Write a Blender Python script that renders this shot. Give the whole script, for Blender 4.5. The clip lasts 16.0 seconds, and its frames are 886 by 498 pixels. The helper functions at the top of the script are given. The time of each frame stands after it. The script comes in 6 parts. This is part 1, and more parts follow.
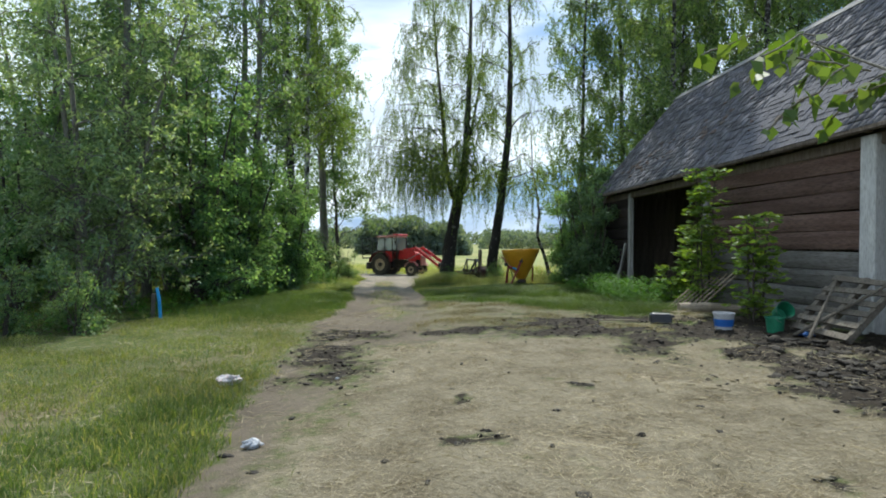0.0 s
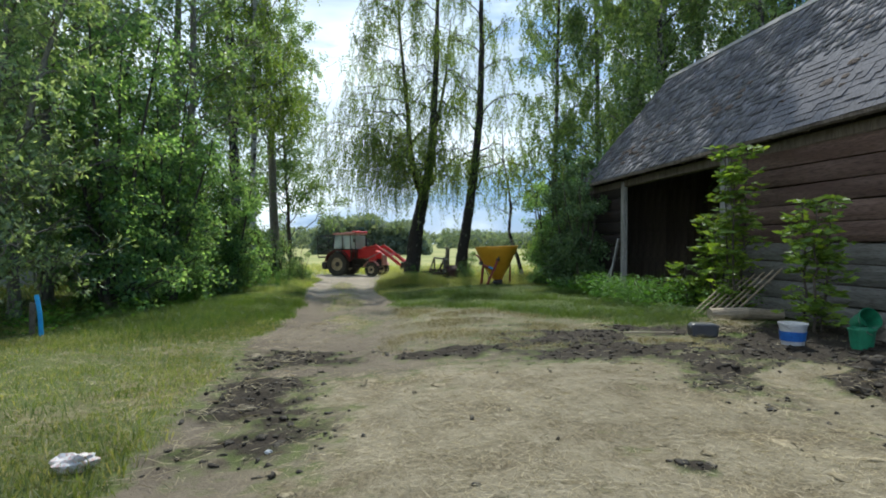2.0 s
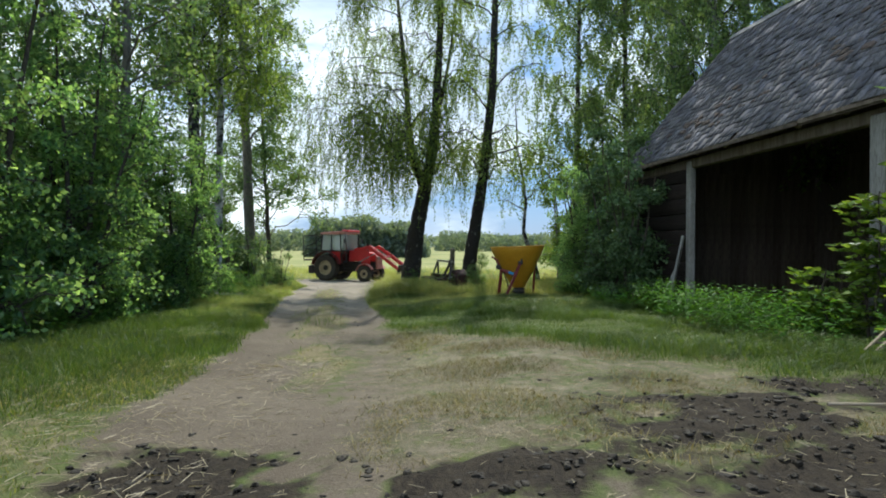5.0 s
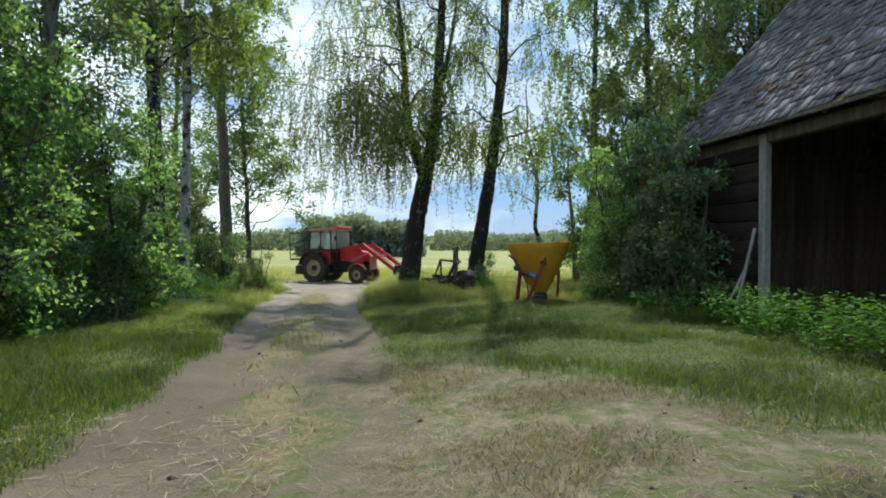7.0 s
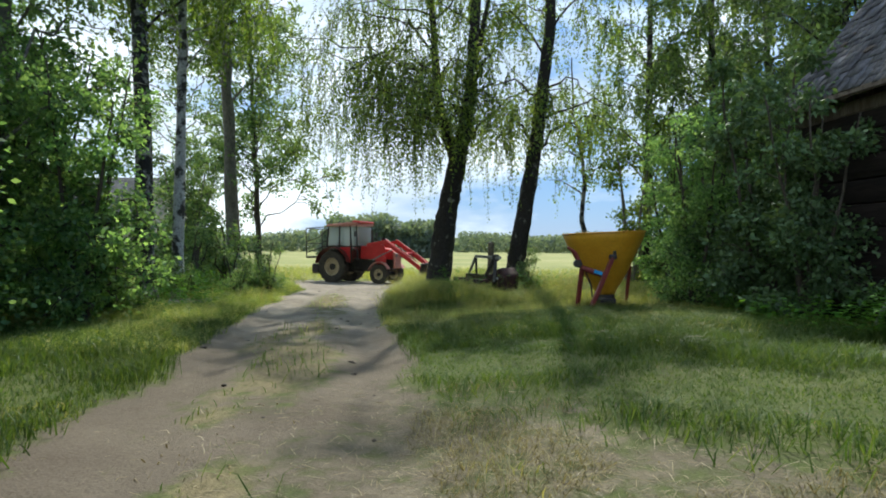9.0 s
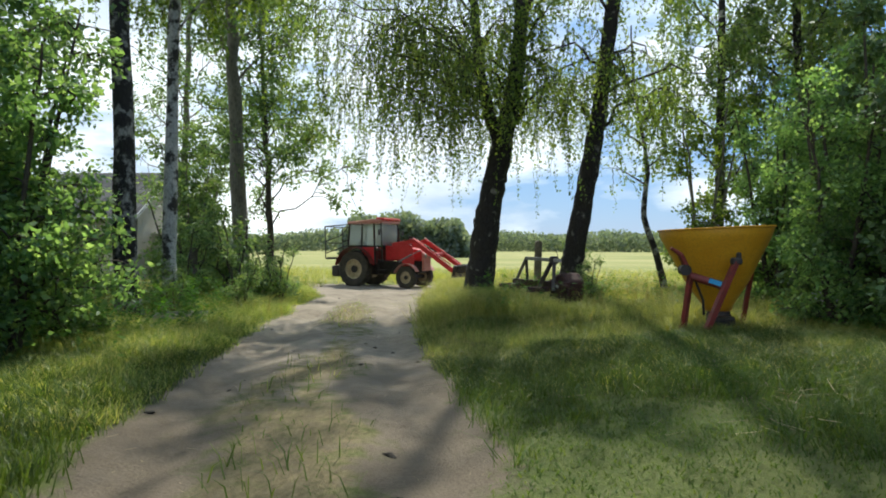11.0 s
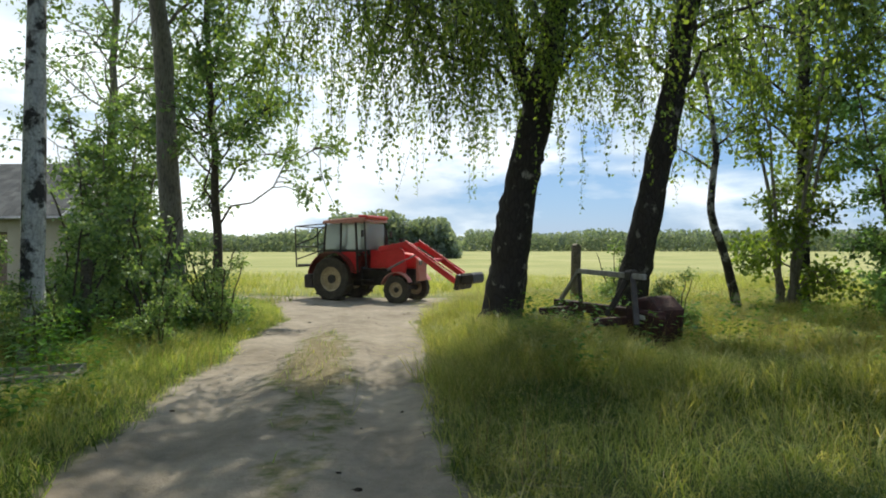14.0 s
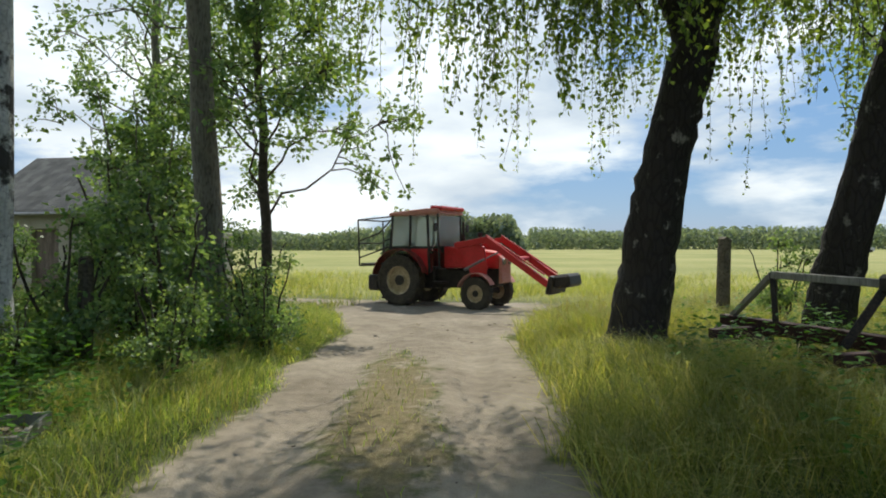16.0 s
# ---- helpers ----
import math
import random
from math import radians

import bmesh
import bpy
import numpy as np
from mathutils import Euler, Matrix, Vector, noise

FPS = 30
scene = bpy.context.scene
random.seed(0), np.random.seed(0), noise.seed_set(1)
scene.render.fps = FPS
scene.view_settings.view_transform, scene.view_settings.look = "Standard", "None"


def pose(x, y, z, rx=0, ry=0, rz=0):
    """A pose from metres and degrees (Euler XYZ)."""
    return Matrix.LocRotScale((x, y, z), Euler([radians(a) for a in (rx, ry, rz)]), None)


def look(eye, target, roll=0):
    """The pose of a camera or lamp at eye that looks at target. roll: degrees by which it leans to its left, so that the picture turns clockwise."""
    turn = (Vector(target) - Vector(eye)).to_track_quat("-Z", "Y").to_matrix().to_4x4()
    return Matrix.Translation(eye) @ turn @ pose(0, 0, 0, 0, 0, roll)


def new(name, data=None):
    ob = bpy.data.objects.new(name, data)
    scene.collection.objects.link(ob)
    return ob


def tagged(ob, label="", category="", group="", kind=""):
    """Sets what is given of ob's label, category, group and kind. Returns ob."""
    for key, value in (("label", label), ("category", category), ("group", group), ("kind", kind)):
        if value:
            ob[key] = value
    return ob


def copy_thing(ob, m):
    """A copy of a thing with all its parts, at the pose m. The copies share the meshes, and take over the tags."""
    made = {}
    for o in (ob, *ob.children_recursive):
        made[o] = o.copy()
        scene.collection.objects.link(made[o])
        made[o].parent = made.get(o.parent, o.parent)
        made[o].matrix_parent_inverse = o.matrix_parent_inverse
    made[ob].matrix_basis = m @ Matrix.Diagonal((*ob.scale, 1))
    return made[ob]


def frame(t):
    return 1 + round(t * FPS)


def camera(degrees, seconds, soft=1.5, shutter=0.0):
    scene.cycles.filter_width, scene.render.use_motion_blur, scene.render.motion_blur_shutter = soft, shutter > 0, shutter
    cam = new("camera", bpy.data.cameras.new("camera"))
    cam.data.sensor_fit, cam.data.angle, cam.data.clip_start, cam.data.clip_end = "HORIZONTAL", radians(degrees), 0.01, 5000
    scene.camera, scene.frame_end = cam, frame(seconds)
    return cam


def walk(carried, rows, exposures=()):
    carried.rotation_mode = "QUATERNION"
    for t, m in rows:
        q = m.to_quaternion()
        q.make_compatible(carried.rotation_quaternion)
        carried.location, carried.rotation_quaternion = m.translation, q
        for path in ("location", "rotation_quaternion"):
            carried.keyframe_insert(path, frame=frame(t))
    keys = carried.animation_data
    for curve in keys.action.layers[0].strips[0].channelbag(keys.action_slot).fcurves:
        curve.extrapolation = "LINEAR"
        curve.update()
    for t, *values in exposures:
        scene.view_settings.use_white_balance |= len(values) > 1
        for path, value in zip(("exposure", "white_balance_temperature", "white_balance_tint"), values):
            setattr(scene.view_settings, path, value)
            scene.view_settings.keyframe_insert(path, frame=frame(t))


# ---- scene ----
cam = camera(73.9, 16.0, 1.9)
PATH = [
    (0, (1.381, 0.526, 1.863), (1.184, 2.517, 1.844), 0.4),
    (0.5, (1.246, 1.137, 1.856), (1.087, 3.131, 1.836), 0.4),
    (1, (1.089, 1.757, 1.841), (1.005, 3.755, 1.822), 0.3),
    (1.5, (0.936, 2.392, 1.79), (0.875, 4.391, 1.771), 0.4),
    (2, (0.825, 3.068, 1.733), (0.772, 5.067, 1.715), 0.3),
    (2.5, (0.764, 3.752, 1.692), (0.706, 5.751, 1.673), 0.3),
    (3, (0.71, 4.401, 1.687), (0.659, 6.4, 1.67), 0.4),
    (3.5, (0.625, 5.026, 1.682), (0.582, 7.025, 1.666), 0.3),
    (4, (0.592, 5.682, 1.656), (0.546, 7.682, 1.643), 0.3),
    (6.5, (0.137, 8.978, 1.606), (0.108, 10.978, 1.599), 0.4),
    (7, (0.103, 9.64, 1.566), (0.079, 11.639, 1.556), 0.3),
    (7.5, (0.052, 10.311, 1.508), (0.023, 12.31, 1.496), 0.3),
    (8, (-0.019, 10.972, 1.392), (-0.056, 12.972, 1.382), 0.2),
    (8.5, (-0.1, 11.62, 1.341), (-0.173, 13.619, 1.332), 0.2),
    (9, (-0.248, 12.205, 1.347), (-0.351, 14.202, 1.344), 0.5),
    (9.5, (-0.349, 12.841, 1.36), (-0.491, 14.836, 1.35), 0.3),
    (10, (-0.532, 13.456, 1.357), (-0.714, 15.447, 1.349), 0.4),
    (12.5, (-1.242, 16.777, 1.448), (-1.379, 18.772, 1.441), 0.1),
    (13, (-1.363, 17.453, 1.466), (-1.486, 19.449, 1.459), -0.0),
    (13.5, (-1.487, 18.104, 1.475), (-1.606, 20.101, 1.468), -0.1),
    (14, (-1.683, 18.729, 1.503), (-1.798, 20.726, 1.495), 0.0),
    (14.5, (-1.884, 19.403, 1.51), (-2.012, 21.399, 1.502), -0.1),
    (15, (-2.116, 20.001, 1.491), (-2.3, 21.993, 1.482), -0.0),
    (15.5, (-2.281, 20.585, 1.457), (-2.515, 22.571, 1.448), -0.1),
    (16, (-2.456, 21.246, 1.443), (-2.777, 23.22, 1.43), -0.1),
]
walk(cam, [(t, look(eye, target, roll)) for t, eye, target, roll in PATH], [(0, 0.16, 6200, 5), (9, 0.22, 6300, 5), (12.5, 0.29, 6800, 6), (14, 0.17, 6800, 6), (16, -0.06, 6850, 6)])

# ---- light ----
SUN_AZ, SUN_EL = 6.0, 53.0     # degrees clockwise from +y, degrees above the horizon
SUN_WAY = Vector((math.sin(radians(SUN_AZ)) * math.cos(radians(SUN_EL)), math.cos(radians(SUN_AZ)) * math.cos(radians(SUN_EL)), math.sin(radians(SUN_EL))))
world = bpy.data.worlds.new("sky")
scene.world = world
world.use_nodes = True
wn, wl = world.node_tree.nodes, world.node_tree.links
wbg = wn["Background"]
wsky = wn.new("ShaderNodeTexSky")
wsky.sky_type, wsky.sun_disc = "NISHITA", False
wsky.sun_elevation, wsky.sun_rotation = radians(SUN_EL), radians(SUN_AZ)
wsky.dust_density, wsky.air_density = 0.3, 1.1
wco = wn.new("ShaderNodeTexCoord")
wmap = wn.new("ShaderNodeMapping")
wmap.inputs["Scale"].default_value = (1.0, 1.0, 3.2)
wno = wn.new("ShaderNodeTexNoise")
wno.inputs["Scale"].default_value, wno.inputs["Detail"].default_value, wno.inputs["Roughness"].default_value = 2.3, 7.0, 0.55
wra = wn.new("ShaderNodeValToRGB")
wra.color_ramp.elements[0].position, wra.color_ramp.elements[1].position = 0.405, 0.51
wno2 = wn.new("ShaderNodeTexNoise")
wno2.inputs["Scale"].default_value, wno2.inputs["Detail"].default_value = 2.9, 6.0
wcl = wn.new("ShaderNodeMixRGB")
wcl.inputs[1].default_value, wcl.inputs[2].default_value = (4.6, 5.5, 6.8, 1), (9.6, 10.1, 10.6, 1)
wmix = wn.new("ShaderNodeMixRGB")
wl.new(wco.outputs["Generated"], wmap.inputs["Vector"])
wl.new(wmap.outputs["Vector"], wno.inputs["Vector"])
wl.new(wmap.outputs["Vector"], wno2.inputs["Vector"])
# thinner cloud towards the east
wse = wn.new("ShaderNodeSeparateXYZ")
wl.new(wco.outputs["Generated"], wse.inputs["Vector"])
wea = wn.new("ShaderNodeMapRange")
wea.inputs["From Min"].default_value, wea.inputs["From Max"].default_value = -0.08, 0.2
wea.inputs["To Min"].default_value, wea.inputs["To Max"].default_value = 0.03, -0.085
wl.new(wse.outputs["X"], wea.inputs["Value"])
wad = wn.new("ShaderNodeMath")
wad.operation = "ADD"
wl.new(wno.outputs["Fac"], wad.inputs[0])
wl.new(wea.outputs["Result"], wad.inputs[1])
wl.new(wad.outputs[0], wra.inputs["Fac"])
wcr = wn.new("ShaderNodeMapRange")
wcr.inputs["From Min"].default_value, wcr.inputs["From Max"].default_value = 0.36, 0.70
wl.new(wno2.outputs["Fac"], wcr.inputs["Value"])
wl.new(wcr.outputs["Result"], wcl.inputs[0])
wl.new(wra.outputs["Color"], wmix.inputs[0])
wha = wn.new("ShaderNodeMixRGB")
wha.inputs[0].default_value, wha.inputs[2].default_value = 0.75, (1.2, 2.7, 5.6, 1)
wl.new(wsky.outputs["Color"], wha.inputs[1])
wl.new(wha.outputs["Color"], wmix.inputs[1])
wl.new(wcl.outputs["Color"], wmix.inputs[2])
wl.new(wmix.outputs["Color"], wbg.inputs["Color"])
wst = wn.new("ShaderNodeMapRange")
wst.inputs["From Min"].default_value, wst.inputs["From Max"].default_value = 0.12, 0.55
wst.inputs["To Min"].default_value, wst.inputs["To Max"].default_value = 0.128, 0.15
wl.new(wse.outputs["Z"], wst.inputs["Value"])
wl.new(wst.outputs["Result"], wbg.inputs["Strength"])

sun = new("sun", bpy.data.lights.new("sun", "SUN"))
sun.data.energy, sun.data.angle, sun.data.color = 4.8, radians(0.7), (1.0, 0.95, 0.86)
sun.matrix_world = look(SUN_WAY * 60, (0, 0, 0))


# ---- materials ----
def rgb(c):
    return (c[0], c[1], c[2], 1)


def surface(name, a, b, scale=8.0, rough=0.7, metal=0.0, bump=0.15, fine=60.0, c=None, stretch=(1, 1, 1), random_mix=0.0, spec=0.3):
    """Two colours mixed by coarse noise, a third by fine noise, and a bump of both."""
    m = bpy.data.materials.new(name)
    m.use_nodes = True
    n, l = m.node_tree.nodes, m.node_tree.links
    p = n["Principled BSDF"]
    p.inputs["Roughness"].default_value, p.inputs["Metallic"].default_value = rough, metal
    p.inputs["Specular IOR Level"].default_value = spec
    co = n.new("ShaderNodeTexCoord")
    mp = n.new("ShaderNodeMapping")
    mp.inputs["Scale"].default_value = stretch
    l.new(co.outputs["Object"], mp.inputs["Vector"])
    n1 = n.new("ShaderNodeTexNoise")
    n1.inputs["Scale"].default_value, n1.inputs["Detail"].default_value = scale, 5
    n2 = n.new("ShaderNodeTexNoise")
    n2.inputs["Scale"].default_value, n2.inputs["Detail"].default_value = fine, 4
    l.new(mp.outputs["Vector"], n1.inputs["Vector"])
    l.new(mp.outputs["Vector"], n2.inputs["Vector"])
    r1 = n.new("ShaderNodeValToRGB")
    r1.color_ramp.elements[0].position, r1.color_ramp.elements[1].position = 0.35, 0.65
    r1.color_ramp.elements[0].color, r1.color_ramp.elements[1].color = rgb(a), rgb(b)
    l.new(n1.outputs["Fac"], r1.inputs["Fac"])
    out = r1.outputs["Color"]
    r2 = n.new("ShaderNodeValToRGB")
    r2.color_ramp.elements[0].position, r2.color_ramp.elements[1].position = 0.45, 0.75
    l.new(n2.outputs["Fac"], r2.inputs["Fac"])
    mx = n.new("ShaderNodeMixRGB")
    mx.inputs[2].default_value = rgb(c if c else tuple(0.6 * v for v in a))
    l.new(r2.outputs["Color"], mx.inputs[0])
    l.new(out, mx.inputs[1])
    out = mx.outputs["Color"]
    if random_mix:
        oi = n.new("ShaderNodeObjectInfo")
        gi = n.new("ShaderNodeNewGeometry")
        ad = n.new("ShaderNodeMath")
        ad.operation = "ADD"
        l.new(oi.outputs["Random"], ad.inputs[0])
        l.new(gi.outputs["Random Per Island"], ad.inputs[1])
        fr = n.new("ShaderNodeMath")
        fr.operation = "FRACT"
        l.new(ad.outputs[0], fr.inputs[0])
        hv = n.new("ShaderNodeHueSaturation")
        mr = n.new("ShaderNodeMapRange")
        mr.inputs["To Min"].default_value, mr.inputs["To Max"].default_value = 1 - random_mix, 1 + random_mix
        l.new(fr.outputs[0], mr.inputs["Value"])
        l.new(mr.outputs["Result"], hv.inputs["Value"])
        l.new(out, hv.inputs["Color"])
        out = hv.outputs["Color"]
    l.new(out, p.inputs["Base Color"])
    bp = n.new("ShaderNodeBump")
    bp.inputs["Strength"].default_value, bp.inputs["Distance"].default_value = bump, 0.02
    ah = n.new("ShaderNodeMath")
    ah.operation = "ADD"
    l.new(n1.outputs["Fac"], ah.inputs[0])
    l.new(n2.outputs["Fac"], ah.inputs[1])
    l.new(ah.outputs[0], bp.inputs["Height"])
    l.new(bp.outputs["Normal"], p.inputs["Normal"])
    return m


def foliage(name, dark, mid, light, through_light=0.4, gloss=0.35):
    """Leaves: each leaf its own shade, lit from behind as well."""
    m = bpy.data.materials.new(name)
    m.use_nodes = True
    n, l = m.node_tree.nodes, m.node_tree.links
    p = n["Principled BSDF"]
    p.inputs["Roughness"].default_value = 0.5
    p.inputs["Specular IOR Level"].default_value = gloss
    g = n.new("ShaderNodeNewGeometry")
    ra = n.new("ShaderNodeValToRGB")
    ra.color_ramp.elements[0].color, ra.color_ramp.elements[1].color = rgb(dark), rgb(light)
    e = ra.color_ramp.elements.new(0.55)
    e.color = rgb(mid)
    l.new(g.outputs["Random Per Island"], ra.inputs["Fac"])
    co = n.new("ShaderNodeTexCoord")
    no = n.new("ShaderNodeTexNoise")
    no.inputs["Scale"].default_value = 0.7
    l.new(co.outputs["Object"], no.inputs["Vector"])
    hv = n.new("ShaderNodeHueSaturation")
    mr = n.new("ShaderNodeMapRange")
    mr.inputs["From Min"].default_value, mr.inputs["From Max"].default_value = 0.3, 0.7
    mr.inputs["To Min"].default_value, mr.inputs["To Max"].default_value = 0.7, 1.3
    l.new(no.outputs["Fac"], mr.inputs["Value"])
    l.new(mr.outputs["Result"], hv.inputs["Value"])
    l.new(ra.outputs["Color"], hv.inputs["Color"])
    l.new(hv.outputs["Color"], p.inputs["Base Color"])
    tr = n.new("ShaderNodeBsdfTranslucent")
    yl = n.new("ShaderNodeMixRGB")
    yl.blend_type = "MULTIPLY"
    yl.inputs[0].default_value = 1.0
    yl.inputs[2].default_value = (1.9, 1.75, 0.7, 1)
    l.new(hv.outputs["Color"], yl.inputs[1])
    l.new(yl.outputs["Color"], tr.inputs["Color"])
    ms = n.new("ShaderNodeMixShader")
    ms.inputs[0].default_value = through_light
    l.new(p.outputs["BSDF"], ms.inputs[1])
    l.new(tr.outputs["BSDF"], ms.inputs[2])
    l.new(ms.outputs["Shader"], n["Material Output"].inputs["Surface"])
    return m


def bark_birch(name, white, black, amount):
    """Birch bark: pale skin with dark horizontal lenticels and black fissured plates."""
    m = surface(name, white, tuple(0.75 * v for v in white), 5, 0.8, bump=0.5, fine=30, c=tuple(0.5 * v for v in white))
    n, l = m.node_tree.nodes, m.node_tree.links
    p = n["Principled BSDF"]
    old = p.inputs["Base Color"].links[0].from_socket
    co = n.new("ShaderNodeTexCoord")
    mp = n.new("ShaderNodeMapping")
    mp.inputs["Scale"].default_value = (1.6, 1.6, 1.5)
    no = n.new("ShaderNodeTexNoise")
    no.inputs["Scale"].default_value, no.inputs["Detail"].default_value, no.inputs["Roughness"].default_value = 2.6, 6, 0.65
    l.new(co.outputs["Object"], mp.inputs["Vector"])
    l.new(mp.outputs["Vector"], no.inputs["Vector"])
    ra = n.new("ShaderNodeValToRGB")
    ra.color_ramp.elements[0].position, ra.color_ramp.elements[1].position = 0.62 - amount * 0.4, 0.70 - amount * 0.4
    l.new(no.outputs["Fac"], ra.inputs["Fac"])
    mx = n.new("ShaderNodeMixRGB")
    mx.inputs[2].default_value = rgb(black)
    l.new(ra.outputs["Color"], mx.inputs[0])
    l.new(old, mx.inputs[1])
    vm = n.new("ShaderNodeMapping")
    vm.inputs["Scale"].default_value = (1, 1, 0.28)
    vo = n.new("ShaderNodeTexVoronoi")
    vo.feature = "DISTANCE_TO_EDGE"
    vo.inputs["Scale"].default_value = 15
    l.new(co.outputs["Object"], vm.inputs["Vector"])
    l.new(vm.outputs["Vector"], vo.inputs["Vector"])
    vr = n.new("ShaderNodeMapRange")
    vr.inputs["From Max"].default_value = 0.16
    vr.inputs["To Min"].default_value = 0.45
    l.new(vo.outputs["Distance"], vr.inputs["Value"])
    dk = n.new("ShaderNodeMixRGB")
    dk.blend_type = "MULTIPLY"
    dk.inputs[0].default_value = amount
    l.new(mx.outputs["Color"], dk.inputs[1])
    l.new(vr.outputs["Result"], dk.inputs[2])
    l.new(dk.outputs["Color"], p.inputs["Base Color"])
    bu = n.new("ShaderNodeBump")
    bu.inputs["Strength"].default_value, bu.inputs["Distance"].default_value = 0.9 * amount, 0.03
    l.new(vr.outputs["Result"], bu.inputs["Height"])
    l.new(p.inputs["Normal"].links[0].from_socket, bu.inputs["Normal"])
    l.new(bu.outputs["Normal"], p.inputs["Normal"])
    return m


M_BARK_DARK = bark_birch("birch_bark_dark", (0.30, 0.28, 0.25), (0.036, 0.031, 0.028), 0.70)
M_BARK_MIX = bark_birch("birch_bark_mixed", (0.42, 0.40, 0.37), (0.035, 0.031, 0.028), 0.52)
M_BARK_WHITE = bark_birch("birch_bark_white", (0.60, 0.59, 0.56), (0.05, 0.045, 0.04), 0.34)
M_BARK_GREY = surface("poplar_bark", (0.16, 0.145, 0.115), (0.24, 0.22, 0.18), 6, 0.85, bump=0.6, fine=35, c=(0.07, 0.06, 0.05), stretch=(1, 1, 0.3))
M_BARK_BUSH = surface("shrub_bark", (0.06, 0.05, 0.04), (0.11, 0.09, 0.07), 12, 0.85, bump=0.4)
M_LEAF_BIRCH = foliage("birch_leaves", (0.079, 0.135, 0.038), (0.130, 0.208, 0.062), (0.210, 0.279, 0.087), 0.60)
M_LEAF_BACK = foliage("back_birch_leaves", (0.085, 0.147, 0.065), (0.140, 0.225, 0.097), (0.225, 0.306, 0.134), 0.5)
M_LEAF_DARK = foliage("shrub_leaves", (0.094, 0.184, 0.098), (0.157, 0.282, 0.137), (0.266, 0.400, 0.215), 0.62, 0.2)
# leaf colour darkened to carry the deep shade beside the barn
M_LEAF_SHADE = foliage("elder_leaves_shaded", (0.054, 0.100, 0.049), (0.090, 0.157, 0.070), (0.146, 0.224, 0.108), 0.3, 0.3)
M_LEAF_WILLOW = foliage("willow_leaves", (0.140, 0.213, 0.129), (0.212, 0.300, 0.179), (0.329, 0.415, 0.290), 0.55, 0.3)
M_LEAF_ASPEN = foliage("aspen_leaves", (0.078, 0.146, 0.070), (0.133, 0.223, 0.104), (0.223, 0.312, 0.155), 0.48, 0.5)
M_LEAF_ASH = foliage("ash_leaves", (0.085, 0.150, 0.029), (0.150, 0.252, 0.044), (0.252, 0.351, 0.066), 0.45, 0.35)
M_LEAF_LINDEN = foliage("linden_leaves", (0.05, 0.09, 0.018), (0.08, 0.14, 0.025), (0.13, 0.19, 0.04), 0.5, 0.35)
# distance haze is put into this leaf colour: paler and bluer than near leaves
M_LEAF_HAZED = foliage("far_leaves_hazed", (0.091, 0.132, 0.127), (0.128, 0.172, 0.158), (0.182, 0.224, 0.214), 0.50, 0.1)
M_GRASS = foliage("grass_blades", (0.073, 0.109, 0.031), (0.133, 0.180, 0.054), (0.280, 0.264, 0.132), 0.45, 0.3)
M_GRASS_VERGE = foliage("verge_grass_blades", (0.125, 0.189, 0.053), (0.230, 0.311, 0.094), (0.482, 0.455, 0.226), 0.45, 0.3)
M_GRASS_TALL = foliage("tall_grass_blades", (0.143, 0.187, 0.055), (0.248, 0.292, 0.094), (0.440, 0.407, 0.198), 0.45, 0.25)
M_GRASS_HAY = foliage("cut_hay_blades", (0.085, 0.076, 0.036), (0.170, 0.148, 0.075), (0.280, 0.240, 0.130), 0.25, 0.15)
M_GRASS_LUSH = foliage("lush_grass_blades", (0.038, 0.073, 0.017), (0.065, 0.115, 0.027), (0.115, 0.153, 0.050), 0.45, 0.25)
M_SEED = foliage("seeding_stems", (0.16, 0.12, 0.06), (0.25, 0.20, 0.11), (0.36, 0.30, 0.18), 0.3, 0.1)
M_NETTLE = foliage("weed_leaves", (0.040, 0.110, 0.017), (0.067, 0.167, 0.025), (0.105, 0.232, 0.037), 0.45, 0.08)
M_STRAW = foliage("straw_stalks", (0.157, 0.128, 0.074), (0.250, 0.208, 0.124), (0.366, 0.312, 0.201), 0.12, 0.25)
M_HAY = surface("matted_hay", (0.117, 0.095, 0.056), (0.254, 0.209, 0.131), 14, 0.9, bump=0.9, fine=70, c=(0.352, 0.295, 0.187), stretch=(0.850, 0.255, 0.850))
M_MUCK = surface("muck", (0.010, 0.008, 0.006), (0.027, 0.021, 0.014), 9, 0.75, bump=0.9, fine=45, c=(0.045, 0.036, 0.023))
M_SHINGLE = surface("weathered_shingle", (0.104, 0.104, 0.119), (0.194, 0.190, 0.206), 3.0, 0.92, bump=0.2, fine=40, c=(0.063, 0.056, 0.056), random_mix=0.10, spec=0.12)
M_MOSS = surface("roof_moss", (0.10, 0.07, 0.06), (0.13, 0.105, 0.085), 14, 0.95, bump=0.9, fine=70, c=(0.06, 0.045, 0.04))
M_LOG = surface("weathered_log", (0.101, 0.059, 0.045), (0.154, 0.099, 0.078), 2.2, 0.82, bump=0.6, fine=22, c=(0.042, 0.024, 0.020), stretch=(0.35, 3, 3), random_mix=0.28)
# darkened copy of M_LOG: the shrubs' shade painted into the wood
M_LOG_SHADE = surface("shaded_log", (0.018, 0.013, 0.011), (0.031, 0.022, 0.018), 2.2, 0.85, bump=0.6, fine=22, c=(0.010, 0.007, 0.006), stretch=(0.210, 1.800, 1.800), random_mix=0.25)
M_LOG_GREY = surface("greyed_log", (0.157, 0.147, 0.133), (0.221, 0.213, 0.196), 2.2, 0.82, bump=0.6, fine=22, c=(0.077, 0.064, 0.056), stretch=(0.35, 3, 3), random_mix=0.2)
